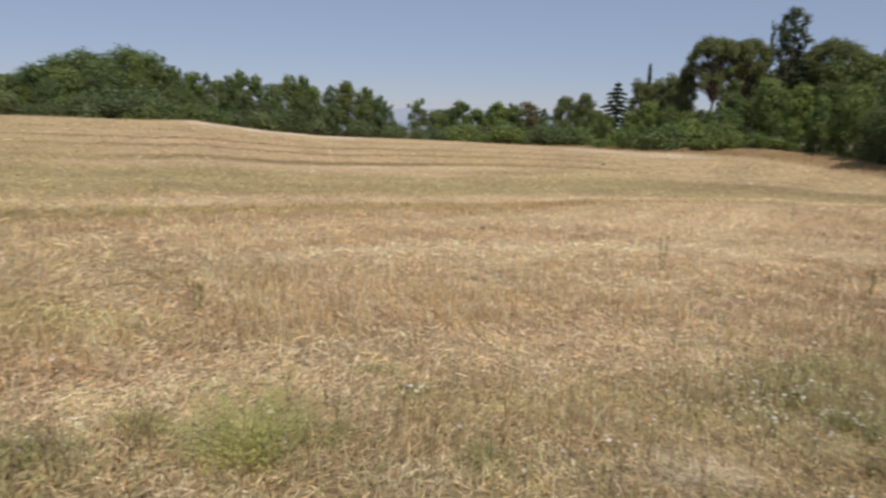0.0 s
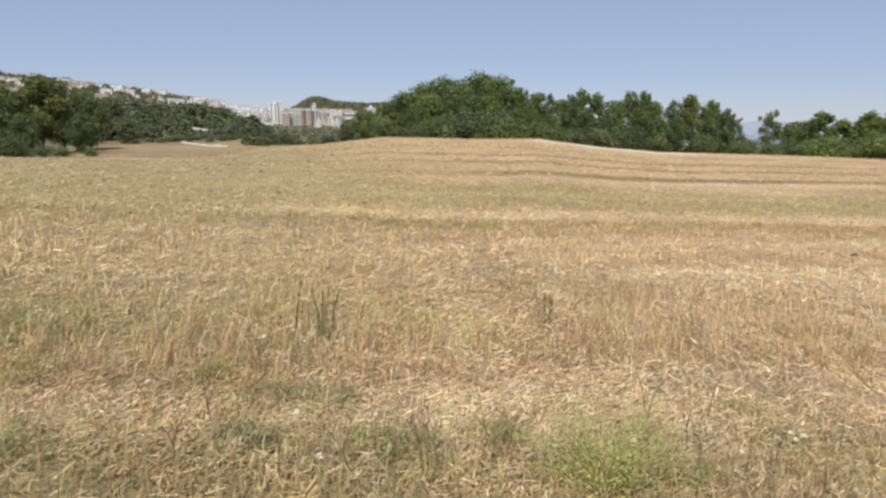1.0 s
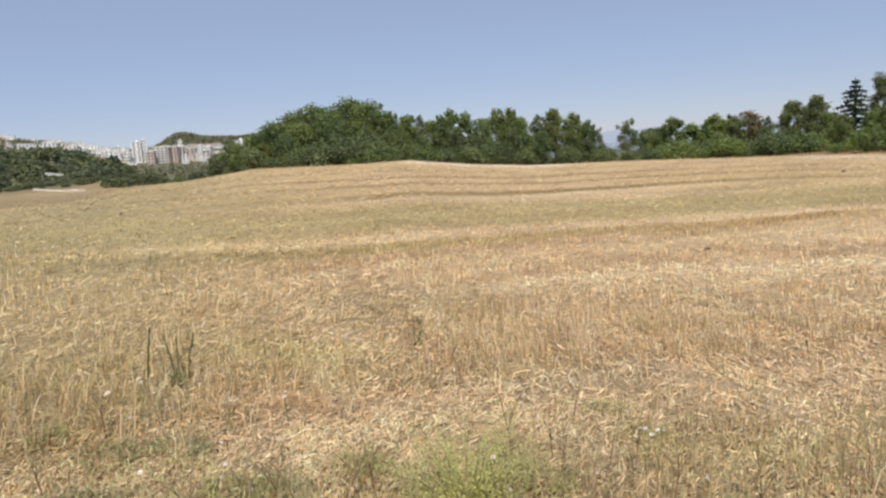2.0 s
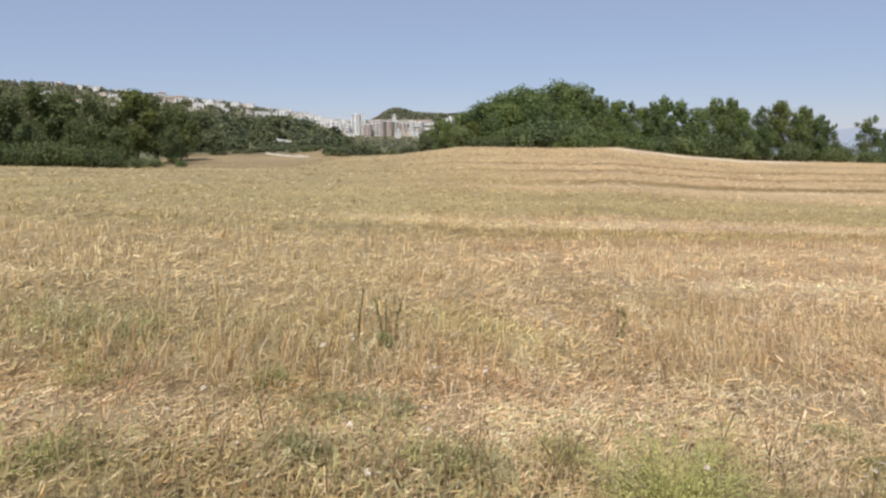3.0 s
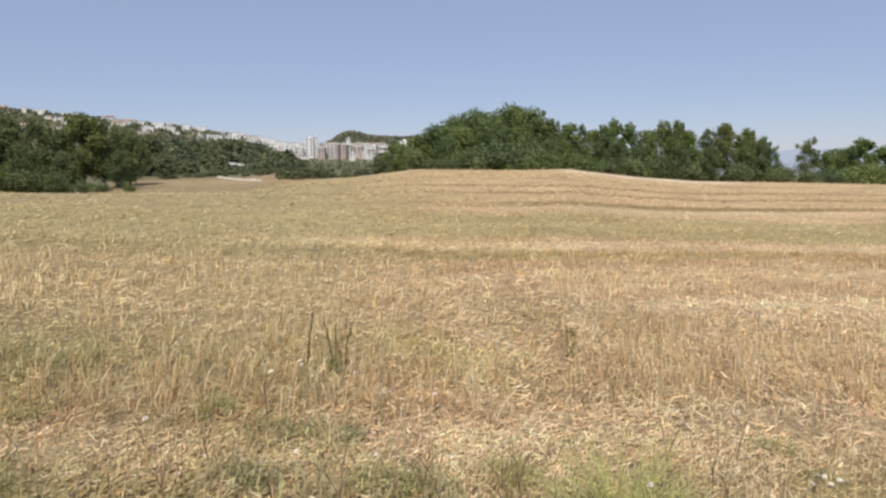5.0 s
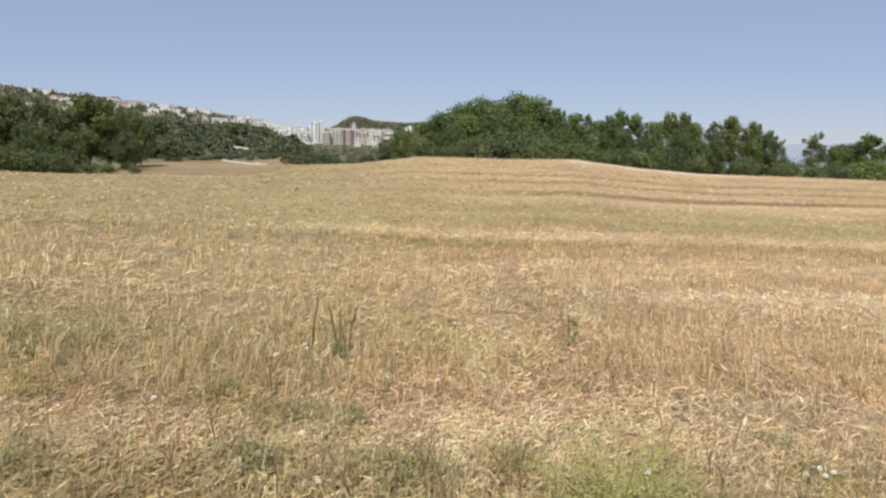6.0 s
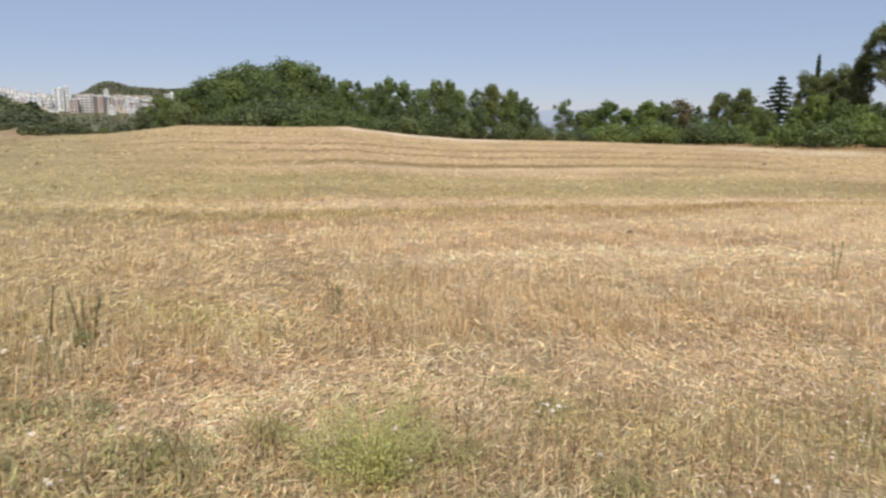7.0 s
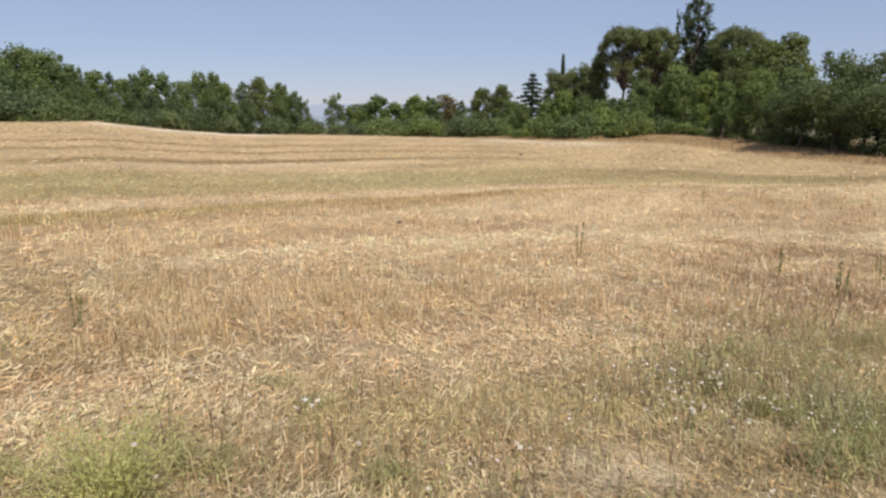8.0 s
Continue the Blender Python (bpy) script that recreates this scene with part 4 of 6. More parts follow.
KINDS = {
    "green_a": (lambda: broad_tree(11, M_LEAF, M_BARK, spread=2.6, lobes=13, count=6300), 7.0, "leafy green broadleaf tree in the field-edge tree line", "tree", "trees at the field edge"),
    "green_b": (lambda: broad_tree(12, M_LEAF, M_BARK, spread=2.1, lobes=11, skirt=0.05), 7.0, "leafy green broadleaf tree in the field-edge tree line", "tree", "trees at the field edge"),
    "bright_a": (lambda: broad_tree(13, M_BRIGHT, M_BARK, spread=1.9, lobes=12, skirt=0.04), 7.0, "bright green young tree at the field edge", "tree", "trees at the field edge"),
    "bright_b": (lambda: broad_tree(14, M_BRIGHT, M_BARK, spread=1.5, lobes=10, skirt=0.08, count=4200), 7.0, "slender bright green tree at the field edge", "tree", "trees at the field edge"),
    "olive_a": (lambda: broad_tree(15, M_OLIVE, M_BARK, spread=2.0, lobes=11, skirt=0.12), 7.0, "olive-green tree with a rounded loose crown", "tree", "trees at the field edge"),
    "grey_a": (lambda: broad_tree(16, M_GREY, M_PALE_BARK, spread=1.7, lobes=9, skirt=0.1, count=2600, size=0.12), 7.0, "thin grey-green tree with an open crown", "tree", "grey-green trees"),
    "rusty_a": (lambda: broad_tree(17, M_RED, M_PALE_BARK, spread=1.8, lobes=9, skirt=0.12, count=3000), 7.0, "half-bare tree with dry rusty brown foliage", "tree", "grey-green trees"),
    "dark_a": (lambda: broad_tree(18, M_DARK, M_BARK, spread=2.7, lobes=13, skirt=0.02, count=6300), 7.0, "dense dark green tree with branches down to the ground", "tree", "dark woods"),
    "dark_b": (lambda: broad_tree(19, M_DARK, M_BARK, spread=2.2, lobes=12, skirt=0.06, count=5600), 7.0, "dense dark green tree with a rounded crown", "tree", "dark woods"),
    "dark_c": (lambda: broad_tree(23, M_DARK, M_BARK, spread=3.2, lobes=13, skirt=0.24, count=6000), 7.0, "dark green tree whose crown overhangs a shady bank", "tree", "dark woods"),
    "woods_a": (lambda: broad_tree(20, M_HAZED_DARK, M_BARK, spread=3.0, lobes=12, skirt=0.0, count=3200, size=0.22), 7.0, "dark green tree in the wooded valley", "tree", "valley woods"),
    "woods_b": (lambda: broad_tree(21, M_HAZED_VALLEY, M_BARK, spread=2.6, lobes=11, skirt=0.0, count=3000, size=0.22), 7.0, "haze-dulled green tree in the wooded valley", "tree", "valley woods"),
    "woods_c": (lambda: broad_tree(22, M_HAZED_VALLEY, M_BARK, spread=2.8, lobes=14, skirt=0.0, count=3400, size=0.2), 7.0, "olive-green tree in the wooded valley", "tree", "valley woods"),
    "pine_c": (lambda: deep_pine(43), 9.0, "dense dark pine with a rounded crown", "pine tree", "umbrella pines"),
    "bush_a": (lambda: bush(31, M_BRIGHT), 1.6, "bright green bush at the field edge", "bush", "bushes at the field edge"),
    "bush_b": (lambda: bush(32, M_LEAF, spread=1.5), 1.6, "green bush at the field edge", "bush", "bushes at the field edge"),
    "bush_c": (lambda: bush(33, M_GREY, spread=1.6), 1.6, "grey-green rounded bush at the field edge", "bush", "bushes at the field edge"),
    "bush_d": (lambda: bush(34, M_DARK, spread=1.7), 1.6, "dark shady undergrowth bush beneath the trees", "bush", "bushes at the field edge"),
    "scrub_a": (lambda: bush(36, M_HAZED_VALLEY, height=1.8, spread=1.3, count=520, size=0.21), 1.8, "haze-greyed green shrub on the slope towards the town", "bush", "scrub on the slope"),
    "scrub_b": (lambda: bush(37, M_HAZED_DARK, height=1.8, spread=1.2, count=520, size=0.21), 1.8, "dark green shrub on the slope towards the town", "bush", "scrub on the slope"),
    "scrub_c": (lambda: bush(38, M_HAZED_VALLEY, height=1.8, spread=1.4, count=520, size=0.21), 1.8, "haze-dulled green shrub on the slope towards the town", "bush", "scrub on the slope"),
    "pine_b": (lambda: umbrella_pine(42, spread=2.5, count=7000), 9.0, "umbrella pine with a rounded crown", "pine tree", "umbrella pines"),
    "cypress_a": (lambda: cypress(51, 8.0, 0.55, [(0, 0, 0.03, 1.0, 1.0)]), 8.0, "narrow dark green cypress rising above the pines", "cypress", "cypresses"),
    "conifer_a": (lambda: ragged_conifer(52), 11.0, "tall dark old conifer with ragged tufted boughs", "conifer", ""),
    "pine_d": (lambda: dome_pine(44), 10.0, "stone pine with a deep flat-topped crown on a dark trunk", "pine tree", "umbrella pines"),
    "fir_a": (lambda: fir(61, tiers=14, boughs=7, per=30, ragged=0.4), 6.0, "small dark fir with tiered boughs", "fir tree", "firs"),
}

# kind, azimuth, distance, elevation of the top, width
# the round mass of trees behind the rise
ROUND_MASS = [
    ("green_a", 46.9, 67, 1.6, 1.15), ("green_a", 45.3, 66, 2.5, 1.15), ("green_a", 43.7, 66, 3.15, 1.2), ("green_a", 41.9, 65, 3.65, 1.2), ("green_a", 39.6, 65, 3.95, 1.25), ("green_a", 40.8, 62, 3.0, 1.2), ("green_a", 43.0, 62, 2.4, 1.2),
]
ROUND_MASS_B = [
    ("green_a", 37.9, 63, 3.65, 1.0), ("green_b", 36.4, 62, 2.8, 0.9), ("green_b", 40.6, 60, 2.2, 1.0), ("green_a", 44.2, 61, 1.7, 1.0), ("green_b", 38.2, 59, 1.9, 1.0), ("olive_a", 46.0, 62, 1.0, 1.2),
]
ROUND_MASS_C = [
    ("bush_b", 42.2, 57, 0.2, 1.2), ("bush_b", 39.0, 57, 0.1, 1.2), ("dark_b", 36.6, 59, 1.2, 0.8), ("bush_d", 35.4, 57, -0.1, 1.0), ("green_b", 35.9, 61, 1.3, 1.0), ("dark_b", 37.2, 60, 1.0, 1.0),
]
# the tree line past the crest
TREE_LINE = [
    ("bright_a", 35.0, 66, 2.4, 1.0), ("grey_a", 34.0, 70, 2.3, 0.9), ("bright_a", 33.2, 66, 1.9, 0.9), ("green_b", 32.4, 64, 2.3, 0.8), ("bright_b", 31.7, 65, 2.7, 0.9), ("bright_b", 30.6, 66, 2.4, 1.0),
]
TREE_LINE_B = [
    ("bright_a", 29.4, 64, 1.8, 0.9), ("green_b", 28.3, 66, 2.5, 0.7), ("green_b", 27.2, 66, 2.5, 0.7), ("bright_a", 26.4, 64, 1.7, 0.9), ("grey_a", 25.2, 68, 1.8, 0.9), ("olive_a", 23.9, 65, 2.2, 0.85),
]
TREE_LINE_C = [
    ("green_b", 22.5, 66, 1.8, 0.85), ("green_b", 21.4, 66, 1.2, 0.7), ("grey_a", 20.7, 66, 0.5, 0.8), ("dark_b", 34.2, 62, 0.8, 0.9), ("dark_b", 31.4, 62, 0.9, 0.9), ("dark_b", 29.8, 61, 0.6, 0.9), ("dark_b", 27.0, 62, 0.8, 0.9), ("green_b", 24.8, 61, 0.6, 0.9), ("bush_b", 33.0, 60, -0.3, 1.0),
]
TREE_LINE_D = [
    ("bush_b", 30.8, 59, -0.5, 1.0), ("bush_b", 28.4, 60, -0.5, 1.0), ("bush_c", 26.0, 61, -0.7, 1.0), ("bush_c", 22.8, 62, -0.9, 1.0), ("bush_c", 20.4, 64, -1.3, 1.0),
]
# beyond the gap
BEYOND_GAP = [
    ("grey_a", 18.6, 80, 1.0, 1.25), ("green_b", 17.2, 84, 0.2, 1.2), ("green_b", 16.3, 86, 0.3, 1.3), ("bright_b", 15.3, 82, 0.95, 1.5), ("bright_b", 14.0, 84, 0.4, 1.7), ("bright_b", 12.4, 82, 0.95, 1.4), ("bright_b", 11.4, 84, 0.6, 1.6), ("green_b", 13.0, 90, 0.3, 1.5), ("green_b", 9.6, 90, 0.1, 1.4),
]
BEYOND_GAP_B = [
    ("rusty_a", 10.2, 84, 1.05, 1.4), ("grey_a", 11.0, 82, 0.8, 1.3), ("grey_a", 8.9, 88, 0.5, 1.0), ("olive_a", 7.4, 76, 1.5, 1.0), ("olive_a", 5.9, 76, 1.75, 1.0), ("bright_a", 5.0, 74, 0.5, 1.0), ("bush_c", 14.6, 76, -0.9, 1.0), ("bush_c", 11.6, 76, -0.9, 1.0), ("bush_c", 17.4, 78, -1.2, 1.0), ("bush_b", 6.4, 66, -0.7, 1.0),
]
# bright bushes and the pine grove
GROVE = [
    ("fir_a", 3.6, 74, 2.75, 1.75), ("green_b", 4.3, 60, 0.35, 1.1), ("bright_a", 2.6, 60, 0.5, 1.1), ("bright_a", 1.2, 60, 1.3, 1.1), ("green_b", -0.2, 59, 1.0, 1.0), ("bright_a", -1.6, 59, 0.6, 1.1), ("bright_a", -3.0, 58, 0.7, 1.0), ("green_b", -4.4, 57, 0.9, 1.1),
]
GROVE_B = [
    ("cypress_a", 1.4, 84, 3.8, 0.7), ("pine_c", 0.8, 70, 3.0, 0.85), ("pine_c", 1.8, 71, 2.9, 0.75), ("pine_c", -0.6, 69, 3.3, 0.8), ("pine_c", -1.2, 66, 4.1, 0.5), ("pine_d", -3.0, 64, 6.0, 0.76), ("pine_d", -5.0, 65, 5.85, 0.8), ("pine_c", -5.6, 71, 4.6, 0.8), ("dark_b", -0.6, 74, 2.2, 1.0), ("dark_b", -2.4, 72, 0.8, 0.9), ("dark_b", -4.6, 76, 2.8, 1.1), ("dark_a", -6.4, 74, 3.2, 1.0), ("pine_b", -8.4, 70, 4.9, 1.1), ("dark_a", -9.6, 70, 4.0, 1.0), ("dark_a", -12.0, 68, 4.0, 1.0),
]
GROVE_C = [
    ("pine_d", -10.5, 64, 5.75, 0.8), ("pine_c", -12.4, 62, 5.2, 0.7), ("green_a", -7.0, 58, 3.2, 0.8), ("bright_a", -9.0, 55, 2.6, 0.9), ("green_b", -4.6, 60, 2.2, 0.9), ("olive_a", -10.8, 56, 4.3, 0.85), ("olive_a", -12.6, 53, 4.6, 0.9), ("olive_a", -14.1, 54, 5.1, 0.85),
]
GROVE_D = [
    ("bright_a", -10.2, 51, 1.9, 0.9), ("green_a", -12.4, 48, 2.8, 0.85), ("green_a", -14.8, 45, 2.8, 0.85), ("dark_a", -17.6, 43, 3.75, 0.9), ("dark_b", -20.0, 41, 3.8, 1.0), ("dark_a", -22.6, 40, 4.2, 0.9), ("dark_a", -25.8, 39, 4.0, 0.9), ("dark_c", -15.2, 42.5, 1.7, 1.1), ("dark_c", -17.2, 41, 1.9, 1.1), ("dark_c", -19.2, 39.5, 1.8, 1.1), ("dark_c", -21.3, 38.5, 1.8, 1.1), ("dark_c", -23.6, 38, 1.6, 1.1), ("dark_b", -13.4, 45, 0.9, 1.0), ("green_b", -11.2, 48, 0.6, 1.1), ("dark_b", -29.5, 39, 4.2, 1.0), ("dark_a", -34, 41, 4.2, 1.0),
]
# the dark woods towards the town
DARK_WOODS = [
    ("dark_a", 84.0, 58, 4.3, 1.0), ("dark_a", 81.0, 60, 4.0, 1.0), ("dark_b", 78.8, 58, 3.8, 1.0), ("dark_a", 76.6, 60, 3.6, 1.0), ("dark_b", 74.8, 61, 3.3, 1.0), ("dark_a", 72.8, 60, 2.9, 1.0), ("olive_a", 70.3, 60, 3.4, 1.0), ("dark_b", 69.0, 61, 3.0, 0.9), ("dark_a", 67.4, 64, 2.4, 1.0),
]
DARK_WOODS_B = [
    ("dark_b", 80.0, 54, 1.6, 1.1), ("dark_b", 77.0, 55, 1.2, 1.1), ("dark_a", 74.0, 56, 1.4, 1.0), ("dark_b", 71.5, 56, 0.8, 1.1), ("dark_a", 68.0, 58, 0.8, 1.0), ("bush_c", 70.4, 54, -1.4, 1.0), ("bush_c", 69.2, 54, -1.5, 1.1), ("bush_b", 67.4, 53, -1.6, 0.9), ("bush_d", 73.0, 53, -0.8, 1.2), ("bush_d", 75.8, 52, -0.8, 1.2), ("bush_d", 78.6, 51, -0.7, 1.2), ("bush_d", 81.5, 50, -0.7, 1.2),
]
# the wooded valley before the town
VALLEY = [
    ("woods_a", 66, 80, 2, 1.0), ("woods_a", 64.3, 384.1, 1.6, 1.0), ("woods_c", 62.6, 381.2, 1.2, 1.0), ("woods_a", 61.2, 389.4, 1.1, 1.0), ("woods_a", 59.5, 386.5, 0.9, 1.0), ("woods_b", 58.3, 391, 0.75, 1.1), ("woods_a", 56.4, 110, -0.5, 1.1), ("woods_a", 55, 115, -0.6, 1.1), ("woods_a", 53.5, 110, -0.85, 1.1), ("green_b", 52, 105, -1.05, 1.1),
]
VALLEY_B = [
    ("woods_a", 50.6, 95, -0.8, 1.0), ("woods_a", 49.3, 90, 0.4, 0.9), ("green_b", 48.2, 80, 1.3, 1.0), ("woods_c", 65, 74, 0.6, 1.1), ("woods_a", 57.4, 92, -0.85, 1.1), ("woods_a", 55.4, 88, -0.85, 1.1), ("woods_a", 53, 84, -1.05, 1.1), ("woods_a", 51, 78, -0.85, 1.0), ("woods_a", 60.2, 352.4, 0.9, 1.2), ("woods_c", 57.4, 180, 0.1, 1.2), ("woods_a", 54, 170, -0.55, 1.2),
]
PLANTED = ROUND_MASS + ROUND_MASS_B + ROUND_MASS_C + TREE_LINE + TREE_LINE_B + TREE_LINE_C + TREE_LINE_D + BEYOND_GAP + BEYOND_GAP_B + GROVE + GROVE_B + GROVE_C + GROVE_D + DARK_WOODS + DARK_WOODS_B + VALLEY + VALLEY_B
pick = random.Random(5)
for kind, az, r, top, wide in PLANTED:
    plant(kind, az, r, top, wide, pick.uniform(0, 6.28))
plant("conifer_a", -8.0, 66, 7.8, 1.12, 0.2)


def slope_scrub(count, a0, a1, r0, r1, kinds, low, high):
    """Scrub and small trees scattered over the slope towards the town."""
    for i in range(count):
        az, r = pick.uniform(a0, a1), pick.uniform(r0, r1)
        x, y = at(az, r)
        h = pick.uniform(low, high) * (0.3 if abs(az - 59.9) < 1.1 and 81 < r < 101 else 1.0)
        plant(pick.choice(kinds), az, r, math.degrees(math.atan2(float(land(x, y)) + h - 1.5, r)), pick.uniform(0.9, 1.5), pick.uniform(0, 6.28))


slope_scrub(30, 55.0, 67.5, 75, 84, ["scrub_a", "scrub_b", "scrub_c"], 0.35, 0.8)
slope_scrub(16, 54.4, 57.0, 63, 78, ["scrub_a", "scrub_b"], 0.5, 1.1)
slope_scrub(80, 55.2, 67.5, 82, 108, ["scrub_a", "scrub_b", "scrub_c", "scrub_b"], 0.7, 1.7)
slope_scrub(60, 55.0, 67.5, 107, 138, ["scrub_a", "scrub_b", "scrub_c", "scrub_b"], 1.3, 2.6)
for i in range(34):
    az = 55.0 + 12.5 * (i + pick.random()) / 34
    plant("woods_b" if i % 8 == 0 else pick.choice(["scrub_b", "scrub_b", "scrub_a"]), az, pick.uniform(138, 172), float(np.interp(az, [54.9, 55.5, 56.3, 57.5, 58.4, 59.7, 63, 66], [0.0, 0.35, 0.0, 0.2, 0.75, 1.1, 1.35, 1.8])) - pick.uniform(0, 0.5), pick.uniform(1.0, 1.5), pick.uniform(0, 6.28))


def undergrowth(a0, a1, step, kinds, near, deep, low, high):
    """Scrub of uneven height along a stretch of the field's edge."""
    az = a0
    while az < a1:
        r = float(edge(az)) + near + deep * pick.random() ** 1.5
        h = low + (high - low) * pick.random() ** 1.4
        x, y = at(az, r)
        top = math.degrees(math.atan2(float(land(x, y)) + h - 1.5, r))
        plant(pick.choice(kinds), az, r, top, pick.uniform(0.8, 1.5) * (1.5 / (0.6 + h)) ** 0.4, pick.uniform(0, 6.28))
        az += step * pick.uniform(0.6, 1.4)


undergrowth(-27, -13, 0.7, ["bush_d"], 5.0, 4.0, 0.4, 1.1)
undergrowth(-13, -4, 0.8, ["bush_d", "bush_b", "bush_a"], 5.6, 4.5, 0.4, 1.3)
undergrowth(-4, 5.5, 0.6, ["bush_a", "bush_b", "bush_a", "bush_b"], 2.5, 6.0, 0.7, 2.5)
undergrowth(5.5, 18.8, 0.6, ["bush_b", "bush_c", "bush_a"], 8.0, 10.0, 0.8, 2.1)
undergrowth(20, 47, 0.8, ["bush_b", "bush_c", "bush_d", "bush_b"], 4.0, 5.0, 0.7, 2.2)
undergrowth(71.5, 84, 0.8, ["bush_d"], 2.5, 4.0, 0.6, 1.8)


# ---- the town ----
M_WHITE = plain("white_render", (0.74, 0.73, 0.7), (0.86, 0.85, 0.82), 0.12, 0.85, 0.0, 0.9)
M_CREAM = plain("cream_render", (0.58, 0.5, 0.4), (0.68, 0.6, 0.5), 0.12, 0.85, 0.0, 0.9)
M_PINK = plain("pink_brick", (0.46, 0.375, 0.325), (0.56, 0.47, 0.42), 0.12, 0.9, 0.0, 0.9)
M_CONCRETE = plain("concrete", (0.56, 0.55, 0.53), (0.68, 0.67, 0.65), 0.15, 0.9, 0.0, 0.9)
M_TILE = plain("clay_roof_tile", (0.3, 0.19, 0.14), (0.44, 0.31, 0.24), 0.3, 0.9, 0.0, 2.0)
M_PANE, _n, _l, _b = shader("dark_window_glass", 0.15)
_b.inputs["Base Color"].default_value = (0.06, 0.075, 0.09, 1)
_b.inputs["Specular IOR Level"].default_value = 0.5
M_PALE_STONE = plain("pale_stone", (0.6, 0.54, 0.46), (0.74, 0.69, 0.6), 0.6, 0.95, 0.3)


def block(sx, sy, sz, x=0.0, y=0.0, z=0.0, bevel=0.0):
    bm = bmesh.new()
    bmesh.ops.create_cube(bm, size=1.0, matrix=Matrix.Translation((x, y, z + sz / 2)) @ Matrix.Diagonal((sx, sy, sz, 1)))
    if bevel:
        bmesh.ops.bevel(bm, geom=bm.edges[:], offset=bevel, segments=1, affect="EDGES")
    return bm


def to_mesh(name, bm, material):
    me = bpy.data.meshes.new(name)
    bm.to_mesh(me)
    bm.free()
    me.materials.append(material)
    return me


def gable(sx, sy, rise, z, over=0.4):
    bm = bmesh.new()
    a, b = sx / 2 + over, sy / 2 + over
    base = [bm.verts.new(p) for p in ((-a, -b, z), (a, -b, z), (a, b, z), (-a, b, z))]
    low = [bm.verts.new((v.co.x, v.co.y, z - 0.25)) for v in base]
    ridge = [bm.verts.new((-a, 0, z + rise)), bm.verts.new((a, 0, z + rise))]
    for f in ((base[0], base[1], ridge[1], ridge[0]), (base[2], base[3], ridge[0], ridge[1]), (base[1], base[2], ridge[1]), (base[3], base[0], ridge[0]), tuple(reversed(low))):
        bm.faces.new(f)
    for i in range(4):
        bm.faces.new((low[i], low[(i + 1) % 4], base[(i + 1) % 4], base[i]))
    return bm


WINDOWS = {}


def window_mesh(w, h):
    key = (round(w, 1), round(h, 1))
    if key not in WINDOWS:
        WINDOWS[key] = to_mesh("window", block(key[0], 0.3, key[1]), M_PANE)
    return WINDOWS[key]


def dig(az, r):
    x, y = at(az, r)
    return x, y, float(land(x, y))


def house(az, r, sx, sy, sz, wall, pitched, turn):
    x, y, z = dig(az, r)
    root = new("house")
    part("wall", to_mesh("wall", block(sx, sy, sz + 3.0, z=-3.0), wall), root)
    if pitched:
        roof = part("roof", to_mesh("roof", gable(sx, sy, 1.6, sz), M_TILE), root, "clay tile roof")
        part("chimney", to_mesh("chimney", block(0.8, 0.8, 1.8, x=sx * 0.25, y=sy * 0.15, z=sz + 0.6), wall), roof)
    else:
        part("roof", to_mesh("roof", block(sx + 0.5, sy + 0.5, 0.5, z=sz, bevel=0.1), M_CONCRETE), root)
    part("door", to_mesh("door", block(1.1, 0.3, 2.1, x=sx * 0.1, y=-sy / 2), M_TILE), root)
    n = max(2, int(sx / 4))
    for i in range(n):
        wdw = part("window", window_mesh(1.3, 1.5), root)
        wdw.location = ((i + 0.5) * sx / n - sx / 2, -sy / 2, sz * 0.55)
    root.matrix_basis = pose(x, y, z, 0, 0, az + turn)
    return tagged(root, "small pale rendered house with a tiled roof on the hillside" if pitched else "small white flat-roofed house on the hillside of the town", "house", "houses of the town")


def apartment(az, r, sx, sy, sz, wall, storeys, balconies, label, turn=0.0):
    x, y, z = dig(az, r)
    root = new("apartment_building")
    part("wall", to_mesh("wall", block(sx, sy, sz + 12.0, z=-12.0), wall), root)
    roof = part("roof", to_mesh("roof", block(sx + 0.6, sy + 0.6, 0.7, z=sz, bevel=0.15), M_CONCRETE), root)
    part("stair_head", to_mesh("stair_head", block(sx * 0.22, sy * 0.4, 2.4, x=sx * 0.12, z=sz + 0.7), wall), roof)
    high = sz / storeys
    cols = max(2, int(sx / 4.5))
    for k in range(storeys):
        if balconies:
            b = part("balcony", to_mesh("balcony", block(sx * 0.86, 1.4, high * 0.38, y=-sy / 2 - 0.7, z=k * high + 0.1), M_WHITE), root)
        for i in range(cols):
            wdw = part("window", window_mesh(sx / cols * 0.5, high * 0.5), root)
            wdw.location = ((i + 0.5) * sx / cols - sx / 2, -sy / 2, k * high + high * 0.42)
    root.matrix_basis = pose(x, y, z, 0, 0, az + turn)
    return tagged(root, label, "apartment block", "apartment blocks of the town")


